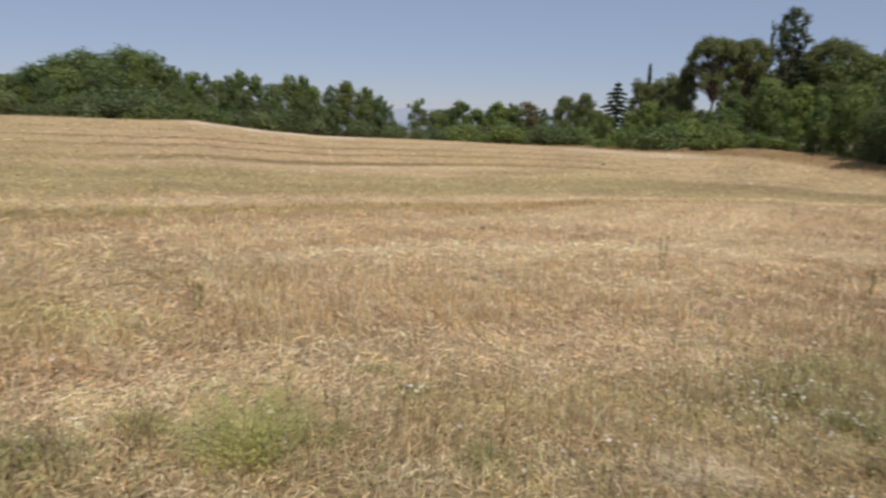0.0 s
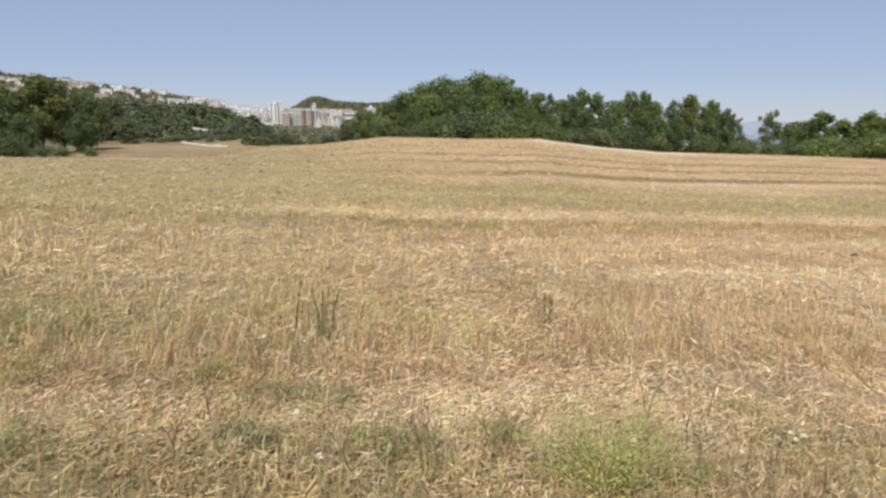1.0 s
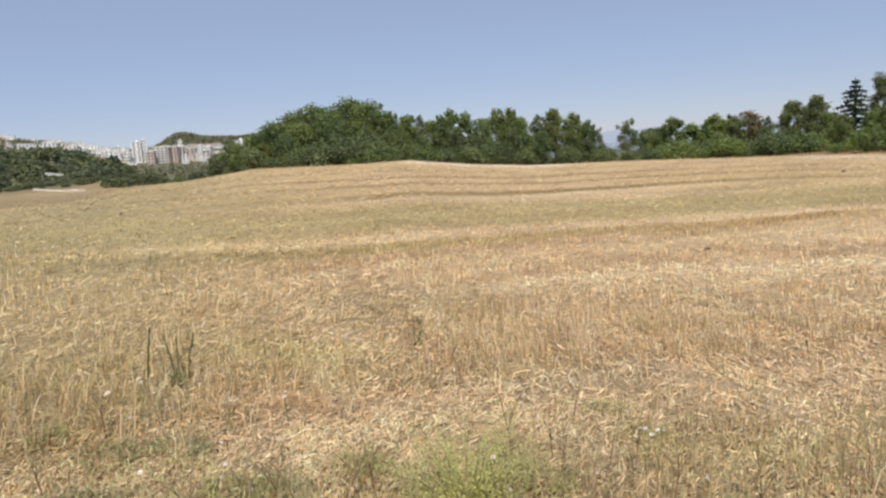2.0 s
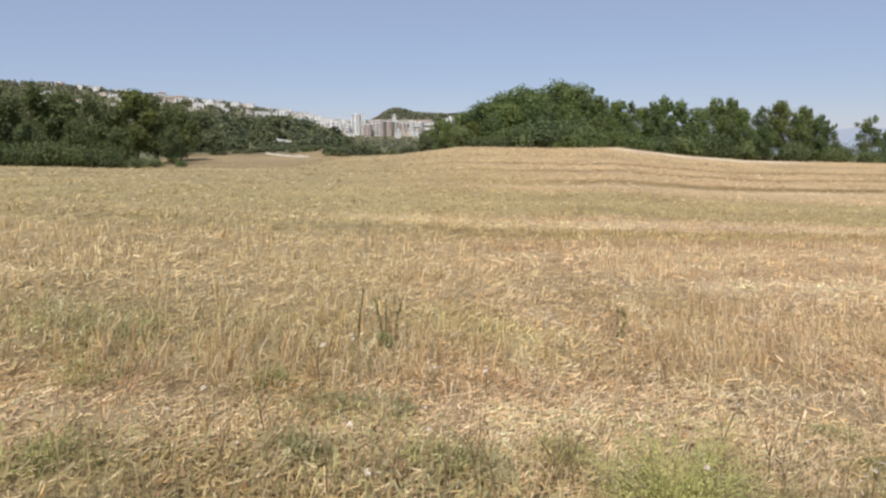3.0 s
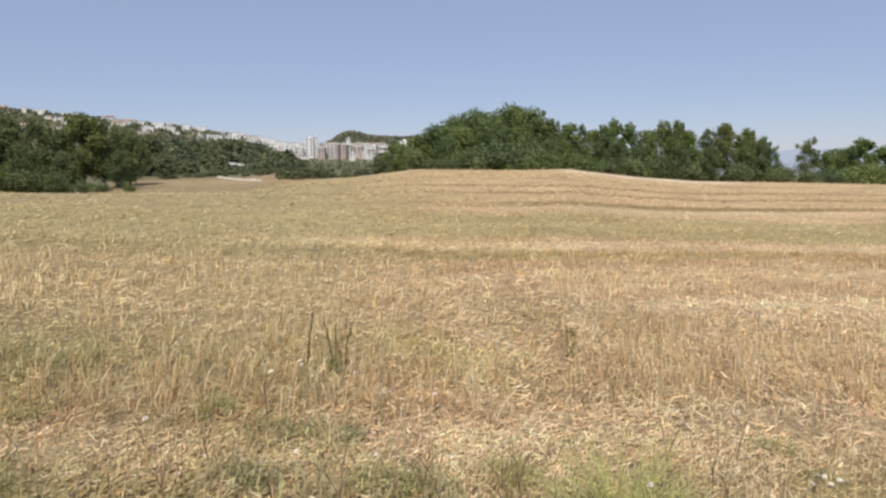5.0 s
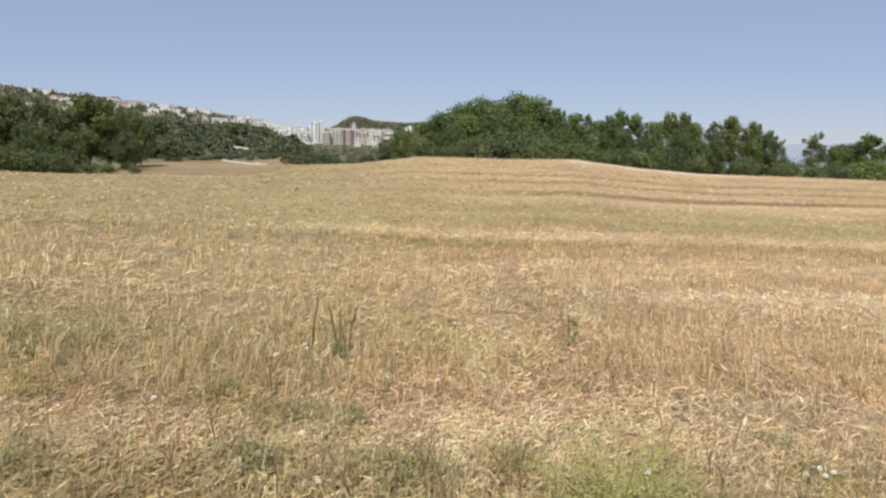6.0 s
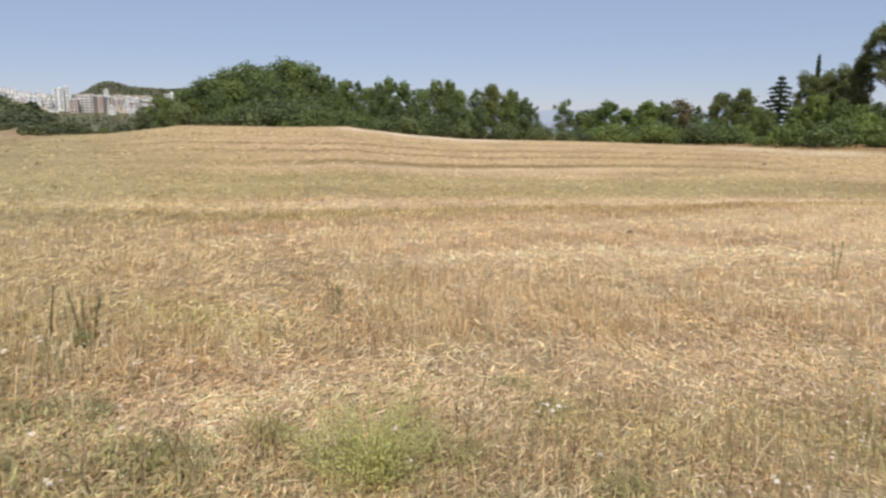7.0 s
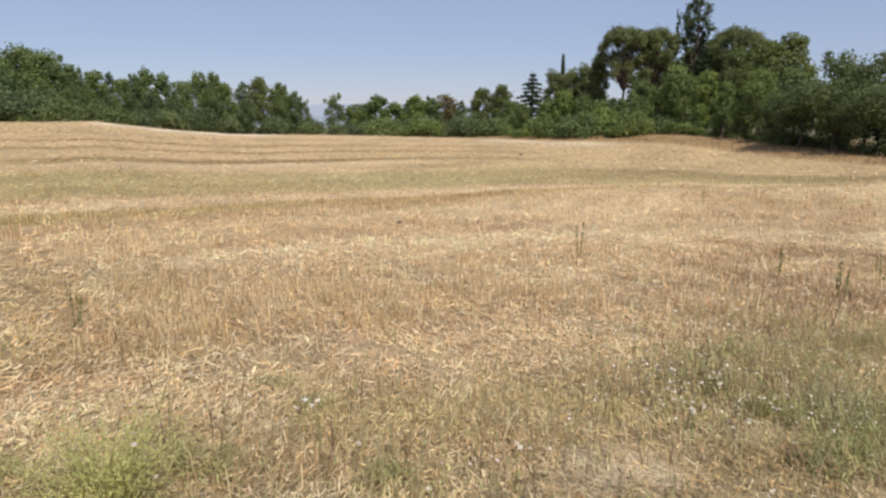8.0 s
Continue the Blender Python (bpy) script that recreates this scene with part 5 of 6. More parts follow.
# azimuth, distance, width, depth, elevation of the roof, wall, storeys, balconies, label
BLOCKS = [
    (54.7, 1000, 11, 12, 1.46, M_WHITE, 9, False, "tall pale apartment tower above the town"), (54.25, 1004, 4.5, 12, 1.57, M_WHITE, 9, False, "narrow bright white apartment tower above the town"),
    (53.0, 985, 20, 13, 1.0, M_PINK, 6, True, "long brown apartment block with rows of white balconies"), (52.1, 992, 9, 13, 0.96, M_PINK, 6, False, "reddish brick apartment block in the town"), (51.75, 1040, 5, 10, 1.42, M_WHITE, 7, False, "slim white apartment tower in the town"),
    (51.05, 1000, 12, 13, 0.8, M_PINK, 5, False, "reddish brick apartment block in the town"), (50.4, 980, 4.5, 10, 0.95, M_WHITE, 6, False, "narrow white apartment block in the town"), (49.85, 985, 9, 10, 0.85, M_WHITE, 5, True, "white apartment block with balconies in the town"),
    (50.65, 1040, 15, 12, 0.9, M_CREAM, 5, True, "cream apartment block with balconies"), (47.6, 1080, 16, 12, 1.2, M_WHITE, 5, True, "white apartment block with balconies in the town"),
]
BLOCKS += [
    (55.9, 985, 5.5, 11, 1.22, M_WHITE, 6, False, "slim white apartment block in the town"), (57.2, 970, 11, 11, 0.8, M_WHITE, 4, False, "low white apartment block in the town"), (56.6, 960, 8, 10, 0.5, M_WHITE, 3, False, "low white apartment block in the town"), (53.75, 970, 8, 11, 0.75, M_PINK, 4, False, "reddish brick apartment block in the town"),
    (58.2, 1090, 14, 12, 1.25, M_WHITE, 3, False, "low white apartment block in the town"), (58.8, 1120, 16, 12, 1.45, M_CREAM, 3, True, "cream apartment block with balconies"), (60.2, 1120, 20, 12, 1.7, M_WHITE, 3, False, "low white apartment block in the town"), (51.5, 955, 7, 10, 0.3, M_WHITE, 3, False, "low white apartment block in the town"), (50.1, 950, 7, 10, 0.25, M_WHITE, 3, False, "low white apartment block in the town"),
]
for i in range(14):
    BLOCKS.append((pick.uniform(49.4, 57.4), pick.uniform(940, 1060), pick.uniform(6, 11), pick.uniform(9, 12), pick.uniform(0.3, 0.75), pick.choice([M_WHITE, M_WHITE, M_CREAM, M_PINK]), 3, i % 3 == 0, "small pale apartment block among the houses of the town"))
for az, r, sx, sy, top, wall, storeys, balc, label in BLOCKS:
    apartment(az, r, sx, sy, max(5.0, r * math.tan(radians(top)) + 1.5 - dig(az, r)[2]), wall, storeys, balc, label, pick.uniform(-28, 10))
for i in range(150):
    az = pick.uniform(57.5, 77.0) if i < 115 else pick.uniform(47.0, 57.5)
    r = pick.uniform(1080, 1420) if az > 57.5 else pick.uniform(1010, 1250)
    wall = pick.choice([M_WHITE, M_WHITE, M_WHITE, M_WHITE, M_WHITE, M_WHITE, M_CREAM])
    house(az, r, pick.uniform(8, 20), pick.uniform(7, 10), pick.choice([3.0, 3.2, 3.4, 5.5]), wall, pick.random() < 0.08, pick.uniform(-25, 25))
for i in range(20):
    house(pick.uniform(54.9, 58.4), pick.uniform(900, 1010), pick.uniform(8, 15), pick.uniform(7, 10), pick.choice([3.4, 5.5, 8.0]), pick.choice([M_WHITE, M_WHITE, M_CREAM]), i % 7 == 0, pick.uniform(-35, 25))
for i in range(60):
    house(pick.uniform(57.5, 69), pick.uniform(1180, 1400), pick.uniform(8, 18), pick.uniform(7, 10), pick.choice([3.4, 5.5, 7.5]), pick.choice([M_WHITE, M_WHITE, M_WHITE, M_CREAM, M_CONCRETE]), i % 9 == 0, pick.uniform(-25, 25))
for i in range(12):     # the upper row of the town, below the wooded hill
    house(49.4 + 4.1 * (i + pick.random()) / 12, pick.uniform(1240, 1330), pick.uniform(8, 18), pick.uniform(7, 10), pick.choice([3.4, 4.5, 5.5]), pick.choice([M_WHITE, M_WHITE, M_CREAM]), False, pick.uniform(-25, 25))


def far_woods():
    """Trees and scrub of the far slopes and of the hill behind the town."""
    g = np.random.default_rng(77)
    n = 2600
    az = np.concatenate([g.uniform(44, 84, n), g.uniform(44.5, 55, 1700), g.uniform(60, 80, 1500)])
    r = np.concatenate([g.uniform(260, 900, n - 1100), g.uniform(900, 1450, 1100), g.uniform(1560, 1880, 1700), g.uniform(1000, 1420, 1500)])
    x, y = -np.sin(np.radians(az)) * r, np.cos(np.radians(az)) * r
    z = land(x, y)
    size = g.uniform(2.2, 4.6, len(x)) * np.interp(r, [320, 900, 1000, 1500], [0.8, 0.9, 0.6, 1.0])
    size = size * np.where((az < 60.0) & (r < 1450), 0.5, 1.0)
    k = 12
    d = g.normal(size=(len(x), k, 3))
    d /= np.linalg.norm(d, axis=2)[..., None]
    p = (np.stack([x, y, z + size * 0.75], -1)[:, None] + d * size[:, None, None] * g.uniform(0.5, 1.0, (len(x), k, 1))).reshape(-1, 3)
    nrm = d.reshape(-1, 3) + g.normal(0, 0.4, (len(p), 3))
    nrm /= np.linalg.norm(nrm, axis=1)[:, None]
    a = np.cross(nrm, g.normal(size=p.shape))
    a /= np.linalg.norm(a, axis=1)[:, None]
    b = np.cross(nrm, a)
    s = (np.repeat(size, k) * g.uniform(0.35, 0.75, len(p)))[:, None]
    v = np.stack([p - a * s, p - b * s, p + a * s, p + b * s], 1).reshape(-1, 3)
    # the leaf colour carries the haze of the distance
    ob = new("far_woods", mesh_from("far_woods", v, np.arange(4)[None] + 4 * np.arange(len(p))[:, None], M_HAZED_HILL))
    tagged(ob, "haze-dulled green woods and scrub on the far slopes round the town", "woods", kind="stuff")


far_woods()


def far_ridge():
    """Hills on the horizon, closing the distance: their haze is a pale blue glow."""
    m = bpy.data.materials.new("glowing_haze_paint")
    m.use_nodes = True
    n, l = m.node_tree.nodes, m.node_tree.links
    # emission imitates haze here; the hills are no light source
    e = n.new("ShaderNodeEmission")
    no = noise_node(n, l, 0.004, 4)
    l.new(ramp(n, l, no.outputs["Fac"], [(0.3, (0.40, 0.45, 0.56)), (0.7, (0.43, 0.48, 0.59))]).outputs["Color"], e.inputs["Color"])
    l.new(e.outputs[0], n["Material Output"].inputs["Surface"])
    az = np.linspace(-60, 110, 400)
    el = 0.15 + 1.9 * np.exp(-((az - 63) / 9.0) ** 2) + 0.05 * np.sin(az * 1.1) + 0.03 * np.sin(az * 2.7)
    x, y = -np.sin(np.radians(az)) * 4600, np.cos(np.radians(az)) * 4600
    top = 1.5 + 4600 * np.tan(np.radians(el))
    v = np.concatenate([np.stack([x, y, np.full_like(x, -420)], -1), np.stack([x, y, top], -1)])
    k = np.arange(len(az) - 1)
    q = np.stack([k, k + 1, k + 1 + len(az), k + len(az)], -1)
    tagged(new("backdrop", mesh_from("backdrop", v, q, m)), "backdrop of hills on the horizon, glowing with painted blue haze", "hills", kind="structure")


far_ridge()


def white_wall():
    x, y, z = dig(59.95, 100)
    root = new("garden_wall")
    part("wall", to_mesh("wall", block(3.3, 0.4, 0.64, z=-0.4, bevel=0.03), M_WHITE), root)
    for k in range(4):
        part("coping", to_mesh("coping", block(0.78, 0.5, 0.06, x=-1.2 + 0.8 * k, z=0.24, bevel=0.015), M_WHITE), root)
    root.matrix_basis = pose(x, y, z, 0, 10, 59.95)
    tagged(root, "low white garden wall among the shrubs of the slope", "wall")


def stone_kerb():
    """A low edging of pale stones along the foot of the slope."""
    root = new("stone_kerb")
    shapes = [to_mesh("kerb_stone", block(0.86, 0.26, 0.26 + 0.03 * k, z=-0.16, bevel=0.03), M_PALE_STONE) for k in range(3)]
    p, q = at(61.4, 75), at(58.3, 65)
    count = 13
    for k in range(count):
        t = (k + 0.5) / count
        x, y = p[0] + (q[0] - p[0]) * t, p[1] + (q[1] - p[1]) * t
        stone = part("kerb_stone", shapes[pick.randrange(3)], root)
        stone.matrix_basis = pose(x, y, float(land(x, y)), pick.uniform(-2, 2), pick.uniform(-2, 2), math.degrees(math.atan2(q[1] - p[1], q[0] - p[0])) + pick.uniform(-3, 3))
    tagged(root, "low edging of pale stones at the foot of the slope", "kerb")


# ---- the verge: single plants ----
M_STEM = plain("green_stem", (0.21, 0.22, 0.085), (0.33, 0.32, 0.14), 20, 0.7, 0.0)
M_WEED_STEM = plain("olive_brown_stem", (0.1, 0.09, 0.04), (0.18, 0.16, 0.07), 20, 0.7, 0.0)
M_DRY_STEM = plain("dry_brown_stem", (0.16, 0.1, 0.06), (0.3, 0.2, 0.12), 20, 0.8, 0.0)
M_PETAL = plain("pale_lilac_petal", (0.74, 0.58, 0.57), (0.86, 0.74, 0.7), 60, 0.6, 0.0)
M_WHITE_PETAL = plain("white_petal", (0.74, 0.66, 0.56), (0.86, 0.8, 0.7), 60, 0.6, 0.0)
M_YELLOW_EYE = plain("flower_centre_yellow", (0.5, 0.4, 0.2), (0.6, 0.5, 0.3), 90, 0.7, 0.0)
M_TALL_LEAF = leafy("tall_weed_leaf", (0.15, 0.16, 0.075), (0.29, 0.29, 0.135), 0.35)
M_SPRIG = plain("yellow_green_stem", (0.42, 0.41, 0.16), (0.58, 0.54, 0.24), 20, 0.7, 0.0)
M_YELLOW = leafy("yellow_green_sprig", (0.54, 0.53, 0.24), (0.9, 0.85, 0.42), 0.5, lit=(1.1, 1.1, 0.75))
M_CLOD = plain("dark_clod", (0.07, 0.05, 0.04), (0.14, 0.1, 0.075), 9, 0.95, 0.5)


def flower_head(g, rad, z, material):
    """A domed head of many narrow petals."""
    V, Q = [], []
    for ring, (count, lift, reach) in enumerate(((9, 0.0, 1.0), (7, 0.35, 0.72), (4, 0.6, 0.4))):
        for k in range(count):
            a = 2 * math.pi * k / count + ring * 0.4 + g.uniform(-0.15, 0.15)
            c, s = math.cos(a), math.sin(a)
            L, w, h = rad * reach * g.uniform(0.85, 1.15), rad * 0.26, z + rad * lift
            o = len(V)
            for t, side, up in ((0.1, -0.4, 0), (0.1, 0.4, 0), (1, 1, 0.15), (1, -1, 0.15)):
                V.append((c * L * t - s * w * side, s * L * t + c * w * side, h + up * rad))
            Q.append((o, o + 1, o + 2, o + 3))
    return mesh_from("flower_head", V, Q, material)


def wild_flower(seed, height, heads, material, name):
    g = np.random.default_rng(seed)
    root = new("wild_flower")
    tips = [(0.0, 0.0, height)] + [(g.uniform(-0.06, 0.06), g.uniform(-0.06, 0.06), height * g.uniform(0.75, 0.95)) for _ in range(heads - 1)]
    runs = [[((0, 0, -0.03), 0.0022), ((t[0] * 0.2, t[1] * 0.2, t[2] * 0.5), 0.0018), (t, 0.0012)] for t in tips]
    part("stem", tubes("stem", runs, M_STEM, 4), root)
    for t in tips:
        h = part("flower_head", flower_head(g, g.uniform(0.009, 0.016), 0.0, material), root)
        eye_of_flower = bmesh.new()
        bmesh.ops.create_icosphere(eye_of_flower, subdivisions=1, radius=0.004, matrix=Matrix.Translation((0, 0, 0.006)))
        part("flower_centre", to_mesh("flower_centre", eye_of_flower, M_YELLOW_EYE), h)
        h.location, h.rotation_euler = t, (g.uniform(-0.5, 0.5), g.uniform(-0.5, 0.5), 0)
    return tagged(root, name, "flower", "wild flowers of the verge")


def ground_pose(x, y, turn=0.0, k=1.0):
    return Matrix.LocRotScale((x, y, float(land(x, y))), Euler((0, 0, turn)), (k, k, k))


FLOWERS = [wild_flower(1, 0.3, 1, M_PETAL, "pale lilac scabious flower on a thin stem"), wild_flower(2, 0.22, 2, M_PETAL, "pair of pale lilac scabious flowers on thin stems"), wild_flower(3, 0.26, 3, M_WHITE_PETAL, "cluster of small white wild flowers on stems"), wild_flower(4, 0.18, 1, M_WHITE_PETAL, "single small white wild flower in the dry grass")]
spots = [(-3.85, 2.81), (-3.9, 2.76), (-3.95, 2.68), (-4.07, 2.54), (-1.67, 2.95), (-1.6, 3.0), (-3.95, 3.02), (-3.96, 3.13), (-3.72, 3.36), (-3.13, 3.08), (-3.26, 2.76), (-2.93, 1.95), (-2.5, 2.08), (-2.42, 2.11), (-2.73, 2.63), (-2.53, 2.57), (-2.37, 1.73), (-3.57, 4.01), (-1.91, 4.53), (-1.5, 2.83), (-1.51, 2.71), (-1.26, 3.27), (-1.12, 3.61), (-2.27, 5.35), (0.57, 4.1), (0.61, 4.05), (0.64, 4.02), (-0.24, 3.32), (-0.2, 3.25), (-0.12, 3.38), (0.0, 3.37), (0.14, 3.74), (-0.42, 4.09), (0.39, 4.57), (0.46, 5.16), (-0.36, 3.09), (-0.32, 3.18)]
while len(spots) < 215:
    i = len(spots)
    if i < 60:
        az, r = pick.uniform(-22, 70), pick.uniform(2.7, 4.4)
    elif i < 185:
        az, r = pick.gauss(-13, 6), pick.uniform(4.3, 8.5)
    else:
        az, r = pick.uniform(5, 60), pick.uniform(4.5, 9.5)
    if -26 < az < 80:
        spots.append(at(az, r))
for i, (x, y) in enumerate(spots):
    src = FLOWERS[i % 4 if i < 70 or i >= 185 else 2 + i % 2]
    if i < 4:
        src.matrix_basis = ground_pose(x, y, pick.uniform(0, 6))
    else:
        ob = copy_thing(src, Matrix.Identity(4))
        ob.matrix_basis = ground_pose(x, y, pick.uniform(0, 6), pick.choice([0.55, 0.6, 0.65, 0.7, 0.8, 1.0]))


def sprig_bush(x, y, height, spread):
    """A feathery yellow-green weed with many fine sprigs."""
    g = np.random.default_rng(9)
    runs, P = [], []
    for i in range(90):
        a, t = g.uniform(0, 6.28), math.sqrt(g.uniform(0.02, 1))
        tip = (math.cos(a) * spread * t, math.sin(a) * spread * t, height * (1.05 - 0.6 * t * t) * g.uniform(0.65, 1.25))
        runs.append([((tip[0] * 0.15, tip[1] * 0.15, -0.02), 0.003), ((tip[0] * 0.55, tip[1] * 0.55, tip[2] * 0.6), 0.0022), (tip, 0.001)])
        n = 60
        s = g.uniform(0.25, 1.08, n)[:, None]
        P.append(np.array(tip)[None] * np.concatenate([s ** 1.1, s ** 1.1, s], 1) + g.normal(0, 0.042, (n, 3)))
    p = np.concatenate(P)
    p[:, 2] = np.maximum(p[:, 2], 0.02)
    # small narrow leaflets, most of them lying open to the sky
    n = len(p)
    a = g.uniform(0, 6.28, n)
    d = np.stack([np.cos(a), np.sin(a), g.uniform(-0.3, 1.0, n)], -1) * g.uniform(0.006, 0.013, (n, 1))
    side = np.stack([-np.sin(a), np.cos(a), g.uniform(-0.5, 0.5, n)], -1) * g.uniform(0.002, 0.0038, (n, 1))
    v, q = np.stack([p - d, p + side, p + d, p - side], 1).reshape(-1, 3), np.arange(4)[None] + 4 * np.arange(n)[:, None]
    root = new("weed_bush")
    tagged(part("stem", tubes("stem", runs, M_SPRIG, 4), root), kind="stuff")
    part("foliage", mesh_from("foliage", v, q, M_YELLOW), root)
    root.matrix_basis = ground_pose(x, y)
    tagged(root, "feathery yellow-green weed bush growing in the verge", "weed")


sprig_bush(-1.64, 2.7, 0.4, 0.41)


def tall_weed(seed, x, y, height, stems, material, label, leaves_too=True, branch=0, leaf=0.009, many=26, thick=0.004, fan=()):
    """Upright wiry stems with narrow leaves or bare side twigs."""
    g = np.random.default_rng(seed)
    root = new("tall_weed")
    for i in range(stems):
        a = fan[i] if fan else g.uniform(0, 6.28)
        off, lean = g.uniform(0, 0.07), g.uniform(0.02, 0.13) + (0.1 if len(fan) > 1 else 0.0)
        b = (off * math.cos(a), off * math.sin(a))
        h = height * g.uniform(0.7, 1.0) if i else height
        tip = (b[0] + lean * h * math.cos(a), b[1] + lean * h * math.sin(a), h)
        mid = (b[0] + lean * h * 0.35 * math.cos(a), b[1] + lean * h * 0.35 * math.sin(a), h * 0.5)
        stem = part("stem", tubes("stem", [[((b[0], b[1], -0.03), thick), (mid, thick * 0.75), (tip, thick * 0.4)]], material, 5), root)
        for k in range(branch):
            t, c = g.uniform(0.35, 0.9), g.uniform(0, 6.28)
            q = tuple(mid[j] + (tip[j] - mid[j]) * (t - 0.35) / 0.65 for j in range(3))
            L = height * g.uniform(0.12, 0.3)
            part("twig", tubes("twig", [[(q, 0.0025), ((q[0] + math.cos(c) * L * 0.6, q[1] + math.sin(c) * L * 0.6, q[2] + L), 0.0012)]], material, 5), stem)
        if leaves_too:
            n = many
            s = g.uniform(0.05, 0.97, n)[:, None]
            p = np.array([b[0], b[1], 0.0]) * (1 - s) + np.array(tip) * s + g.normal(0, 0.006, (n, 3))
            v, q = upright_quads(g, p, g.uniform(0, 6.28, n), leaf)
            tagged(part("leaves", mesh_from("leaves", v, q, M_TALL_LEAF), stem), kind="stuff")
    root.matrix_basis = ground_pose(x, y)
    return tagged(root, label, "weed", "tall weeds in the stubble")


tall_weed(1, -4.53, 3.09, 0.43, 1, M_WEED_STEM, "tall upright olive-brown weed stalk in the stubble", leaf=0.009, many=30, thick=0.0095, fan=(0.9,))
tall_weed(2, -4.46, 3.34, 0.37, 3, M_WEED_STEM, "tall green weed with three spreading stalks", leaf=0.009, many=26, thick=0.008, fan=(-2.2, 0.95, 2.4))
tall_weed(3, 0.26, 12.0, 0.62, 2, M_STEM, "tall dark green weed stalk standing in the field", leaf=0.014, many=40)
tall_weed(6, -3.67, 5.25, 0.3, 3, M_STEM, "short green weed in the stubble")
tall_weed(7, 4.0, 23.8, 0.6, 2, M_STEM, "tall dark green weed stalk standing in the field", leaf=0.012, many=34)
tall_weed(8, 3.5, 9.9, 0.45, 4, M_STEM, "clump of tall green weeds at the edge of the field", leaf=0.012, many=34)
tall_weed(11, 3.12, 11.43, 0.5, 2, M_STEM, "tall green weed stalk standing in the stubble", leaf=0.012, many=34)
tall_weed(12, 2.8, 11.9, 0.4, 2, M_DRY_STEM, "dry brown weed stalk standing in the stubble", False, 2)
tall_weed(13, 4.4, 11.15, 0.55, 4, M_STEM, "clump of tall green weeds at the edge of the field", leaf=0.012, many=34)


def forked_weed(seed, x, y, height, forks, lean):
    """A dead weed: one bare stem that forks into long thin twigs."""
    g = np.random.default_rng(seed)
    root = new("dead_weed")
    a = g.uniform(0, 6.28)
    low = height * g.uniform(0.35, 0.55)
    knee = (lean * low * math.cos(a), lean * low * math.sin(a), low)
    stem = part("stem", tubes("stem", [[((0, 0, -0.03), 0.0042), ((knee[0] * 0.4, knee[1] * 0.4, low * 0.5), 0.0036), (knee, 0.003)]], M_DRY_STEM, 5), root)
    for k in range(forks):
        c = a + k * 6.28 / forks + g.uniform(-0.6, 0.6)
        L = (height - low) * g.uniform(0.7, 1.1)
        out = L * g.uniform(0.25, 0.75)
        mid = (knee[0] + math.cos(c) * out * 0.4, knee[1] + math.sin(c) * out * 0.4, low + L * 0.55)
        tip = (knee[0] + math.cos(c) * out, knee[1] + math.sin(c) * out, low + L)
        side = (mid[0] + math.cos(c + 1.2) * L * 0.25, mid[1] + math.sin(c + 1.2) * L * 0.25, mid[2] + L * 0.3)
        part("twig", tubes("twig", [[(knee, 0.0028), (mid, 0.002), (tip, 0.0011)], [(mid, 0.0016), (side, 0.001)]], M_DRY_STEM, 4), stem)
    root.matrix_basis = ground_pose(x, y)
    return tagged(root, "dead brown weed with a bare forked stem in the verge", "weed", "dead weeds of the verge")


forked_weed(1, -1.64, 3.15, 0.5, 2, 0.1)
DEAD = [(-1.45, 3.32, 0.3), (-1.62, 3.55, 0.26), (-2.3, 2.17, 0.32), (-2.2, 2.21, 0.36), (-2.34, 2.03, 0.28), (-2.14, 2.49, 0.3), (-2.03, 2.53, 0.34), (-2.46, 1.88, 0.3), (-3.78, 2.32, 0.3), (-1.76, 4.18, 0.32), (-1.2, 3.69, 0.28), (-0.55, 3.4, 0.32), (-0.2, 3.6, 0.3), (0.1, 3.3, 0.26), (-0.9, 3.3, 0.3), (0.7, 5.0, 0.4), (1.2, 5.6, 0.42), (1.8, 6.2, 0.4), (2.3, 6.9, 0.45), (1.0, 6.3, 0.35), (-2.9, 1.3, 0.3), (-2.6, 1.6, 0.26), (-3.3, 1.7, 0.28), (2.7, 7.6, 0.45)]
for i, (x, y, h) in enumerate(DEAD):
    forked_weed(20 + i, x, y, h, 2 + i % 3, 0.1 + 0.05 * (i % 4))

M_GREY_WEED = leafy("grey_green_weed", (0.30, 0.295, 0.155), (0.52, 0.49, 0.29), 0.4, lit=(1.05, 1.08, 0.8))
M_GREEN_WEED = leafy("green_weed", (0.27, 0.29, 0.13), (0.48, 0.48, 0.24), 0.4, lit=(1.05, 1.08, 0.7))


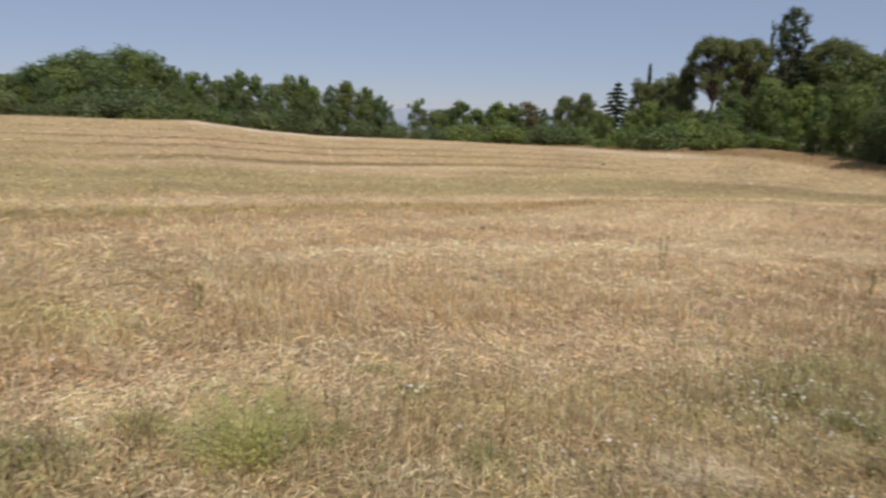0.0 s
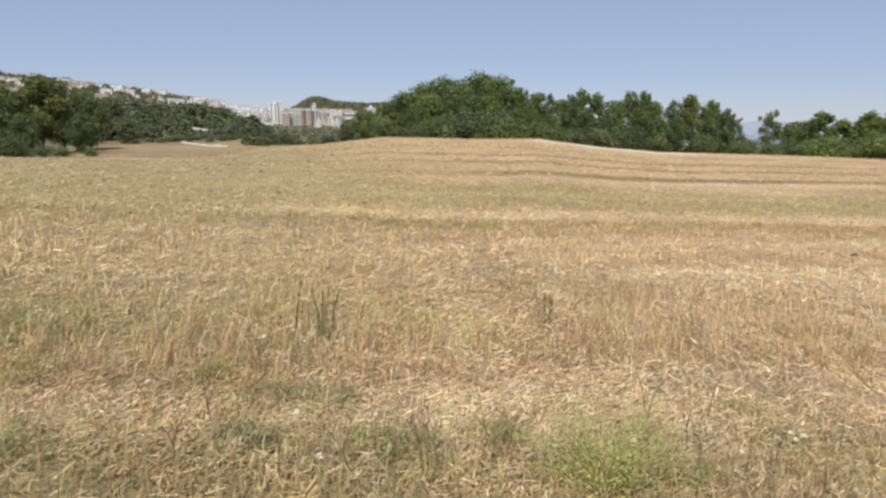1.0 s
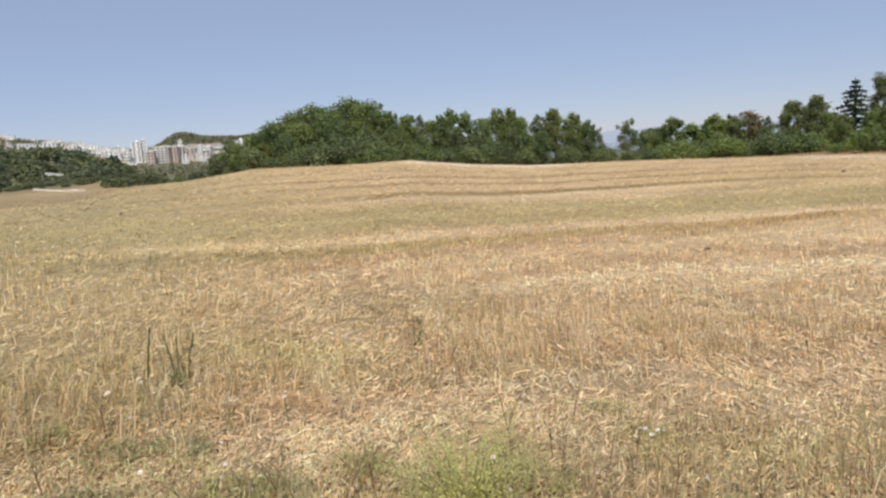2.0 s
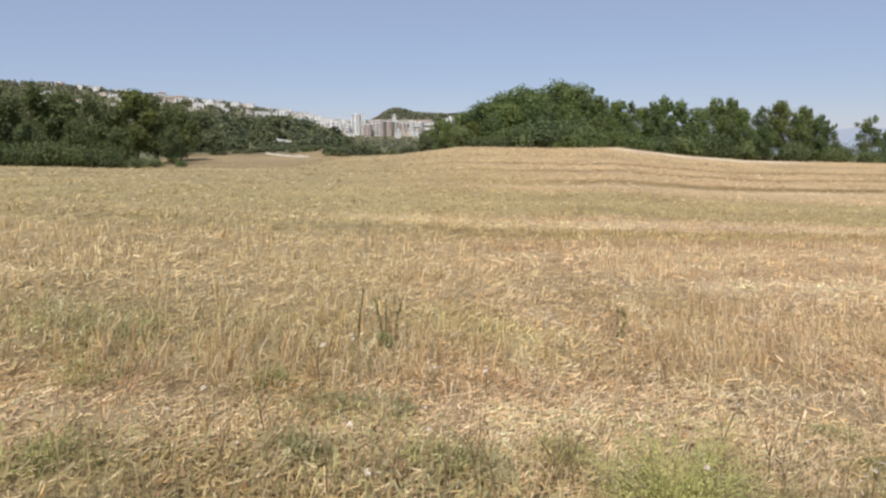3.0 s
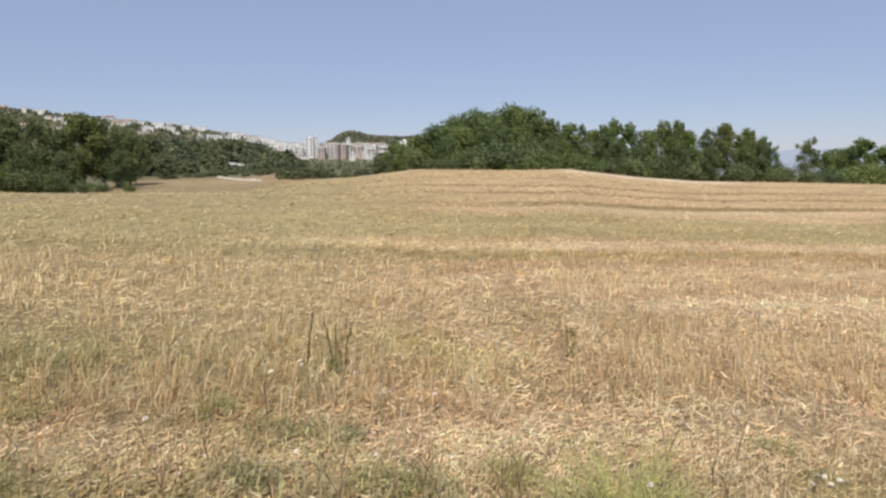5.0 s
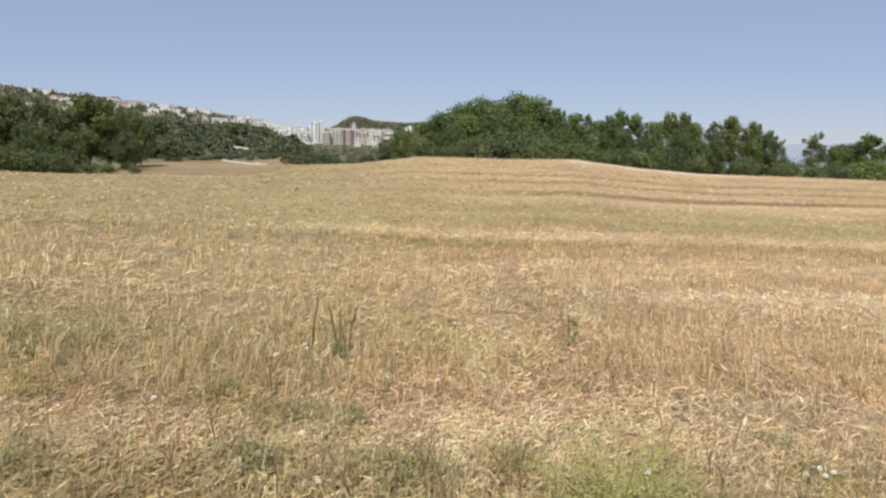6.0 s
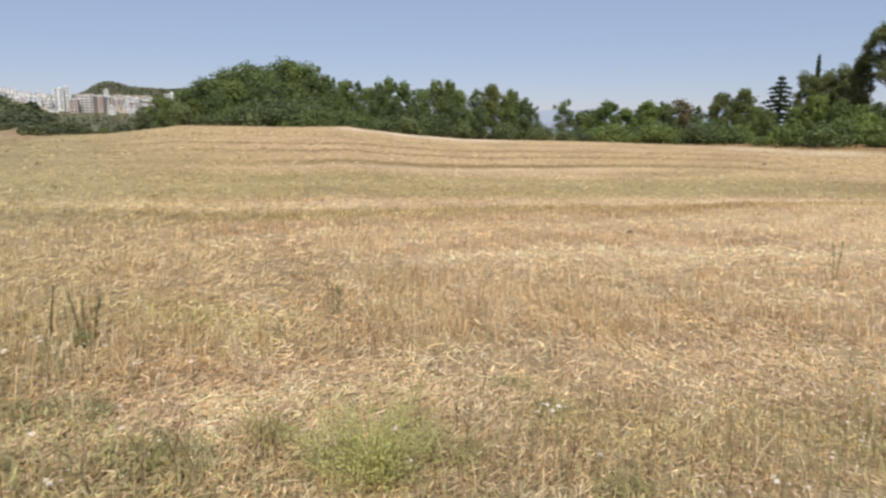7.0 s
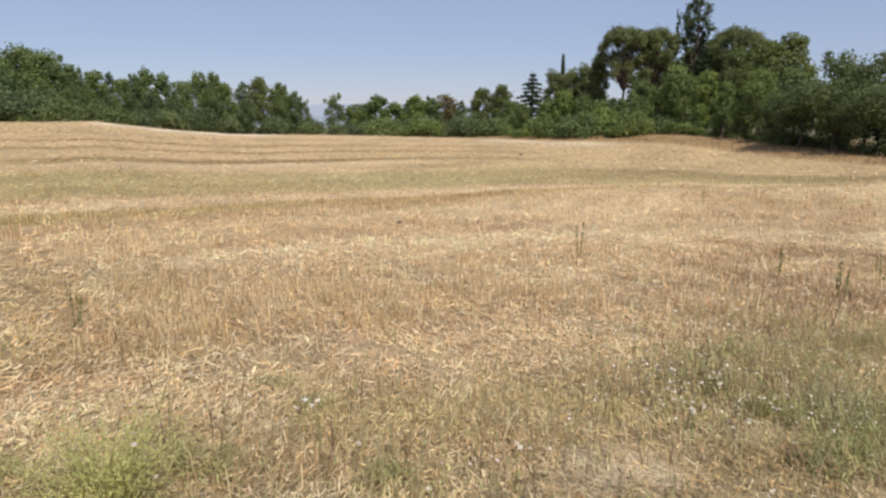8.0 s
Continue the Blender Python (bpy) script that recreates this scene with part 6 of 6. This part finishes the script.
def low_weed(seed, x, y, spread, height, material, label):
    """A low cushion of fine leaflets on many thin stems."""
    g = np.random.default_rng(seed)
    root = new("low_weed")
    runs, P = [], []
    for i in range(26):
        a, t = g.uniform(0, 6.28), math.sqrt(g.uniform(0.01, 1))
        tip = (math.cos(a) * spread * t, math.sin(a) * spread * t * 0.8, height * (1.1 - 0.75 * t * t) * g.uniform(0.6, 1.15))
        runs.append([((tip[0] * 0.5, tip[1] * 0.5, -0.02), 0.0018), (tip, 0.0009)])
        s = g.uniform(0.3, 1.05, 46)[:, None]
        P.append(np.array(tip)[None] * np.concatenate([0.5 + 0.5 * s, 0.5 + 0.5 * s, s], 1) + g.normal(0, 1, (46, 3)) * np.array([spread * 0.14, spread * 0.14, height * 0.12]))
    p = np.concatenate(P)
    p[:, 2] = np.maximum(p[:, 2], 0.012)
    n = len(p)
    a = g.uniform(0, 6.28, n)
    d = np.stack([np.cos(a), np.sin(a), g.uniform(-0.3, 0.9, n)], -1) * g.uniform(0.006, 0.013, (n, 1))
    side = np.stack([-np.sin(a), np.cos(a), g.uniform(-0.5, 0.5, n)], -1) * g.uniform(0.0025, 0.0045, (n, 1))
    v, q = np.stack([p - d, p + side, p + d, p - side], 1).reshape(-1, 3), np.arange(4)[None] + 4 * np.arange(n)[:, None]
    tagged(part("stem", tubes("stem", runs, M_STEM, 3), root), kind="stuff")
    part("foliage", mesh_from("foliage", v, q, material), root)
    root.matrix_basis = ground_pose(x, y, g.uniform(-0.3, 0.3))
    return tagged(root, label, "weed", "low weeds of the verge")


LOW = [(-4.42, 3.3, 0.13, 0.08), (-3.46, 2.12, 0.26, 0.13), (-3.27, 2.4, 0.22, 0.14), (-3.04, 1.73, 0.2, 0.11), (-2.32, 2.77, 0.2, 0.15), (-2.42, 2.32, 0.24, 0.13), (-2.6, 2.19, 0.18, 0.12), (-4.0, 2.1, 0.18, 0.1), (-1.66, 4.5, 0.2, 0.06), (-1.28, 4.17, 0.22, 0.07), (-1.5, 3.2, 0.22, 0.16), (-0.6, 3.3, 0.2, 0.12), (-5.5, 1.9, 0.3, 0.16), (-4.5, 1.2, 0.3, 0.12)]
for i, (x, y, k, h) in enumerate(LOW):
    low_weed(60 + i, x, y, k, h, M_GREY_WEED, "low cushion of grey-green weed in the dry straw")
GREEN = [(1.6, 4.2, 0.22, 0.15), (1.75, 4.75, 0.3, 0.2), (1.95, 5.2, 0.3, 0.22), (2.3, 4.9, 0.3, 0.22), (1.55, 4.05, 0.18, 0.12), (1.6, 6.4, 0.25, 0.2), (1.25, 5.6, 0.3, 0.22), (1.9, 5.9, 0.3, 0.24), (2.1, 4.9, 0.35, 0.22), (2.0, 4.4, 0.35, 0.2), (2.35, 4.6, 0.35, 0.22), (1.75, 4.35, 0.25, 0.16), (2.2, 4.15, 0.3, 0.18), (2.5, 5.3, 0.35, 0.25), (2.45, 6.4, 0.35, 0.26), (1.5, 5.0, 0.22, 0.16), (3.0, 7.2, 0.4, 0.3), (-5.75, 1.45, 0.4, 0.2), (-5.3, 1.6, 0.3, 0.18), (-3.4, 0.8, 0.3, 0.16), (1.95, 4.1, 0.3, 0.16)]
for i, (x, y, k, h) in enumerate(GREEN):
    low_weed(90 + i, x, y, k, h, M_GREEN_WEED if i % 2 else M_GREY_WEED, "leafy green weed clump among the dry grass")


def clod(x, y, size, label):
    bm = bmesh.new()
    bmesh.ops.create_icosphere(bm, subdivisions=2, radius=size)
    for v in bm.verts:
        v.co *= 1 + 0.35 * noise.noise(v.co * (3.0 / size) + Vector((x, y, 0)))
        v.co.z *= 0.7
    ob = new("earth_clod", to_mesh("earth_clod", bm, M_CLOD))
    ob.matrix_basis = ground_pose(x, y) @ Matrix.Translation((0, 0, size * 0.35))
    return tagged(ob, label, "clod", "clods in the field")


clod(-3.57, 15.57, 0.07, "small dark clod of earth in the stubble")
clod(-3.13, 42.7, 0.12, "dark clod of earth lying in the stubble")
white_wall()
stone_kerb()
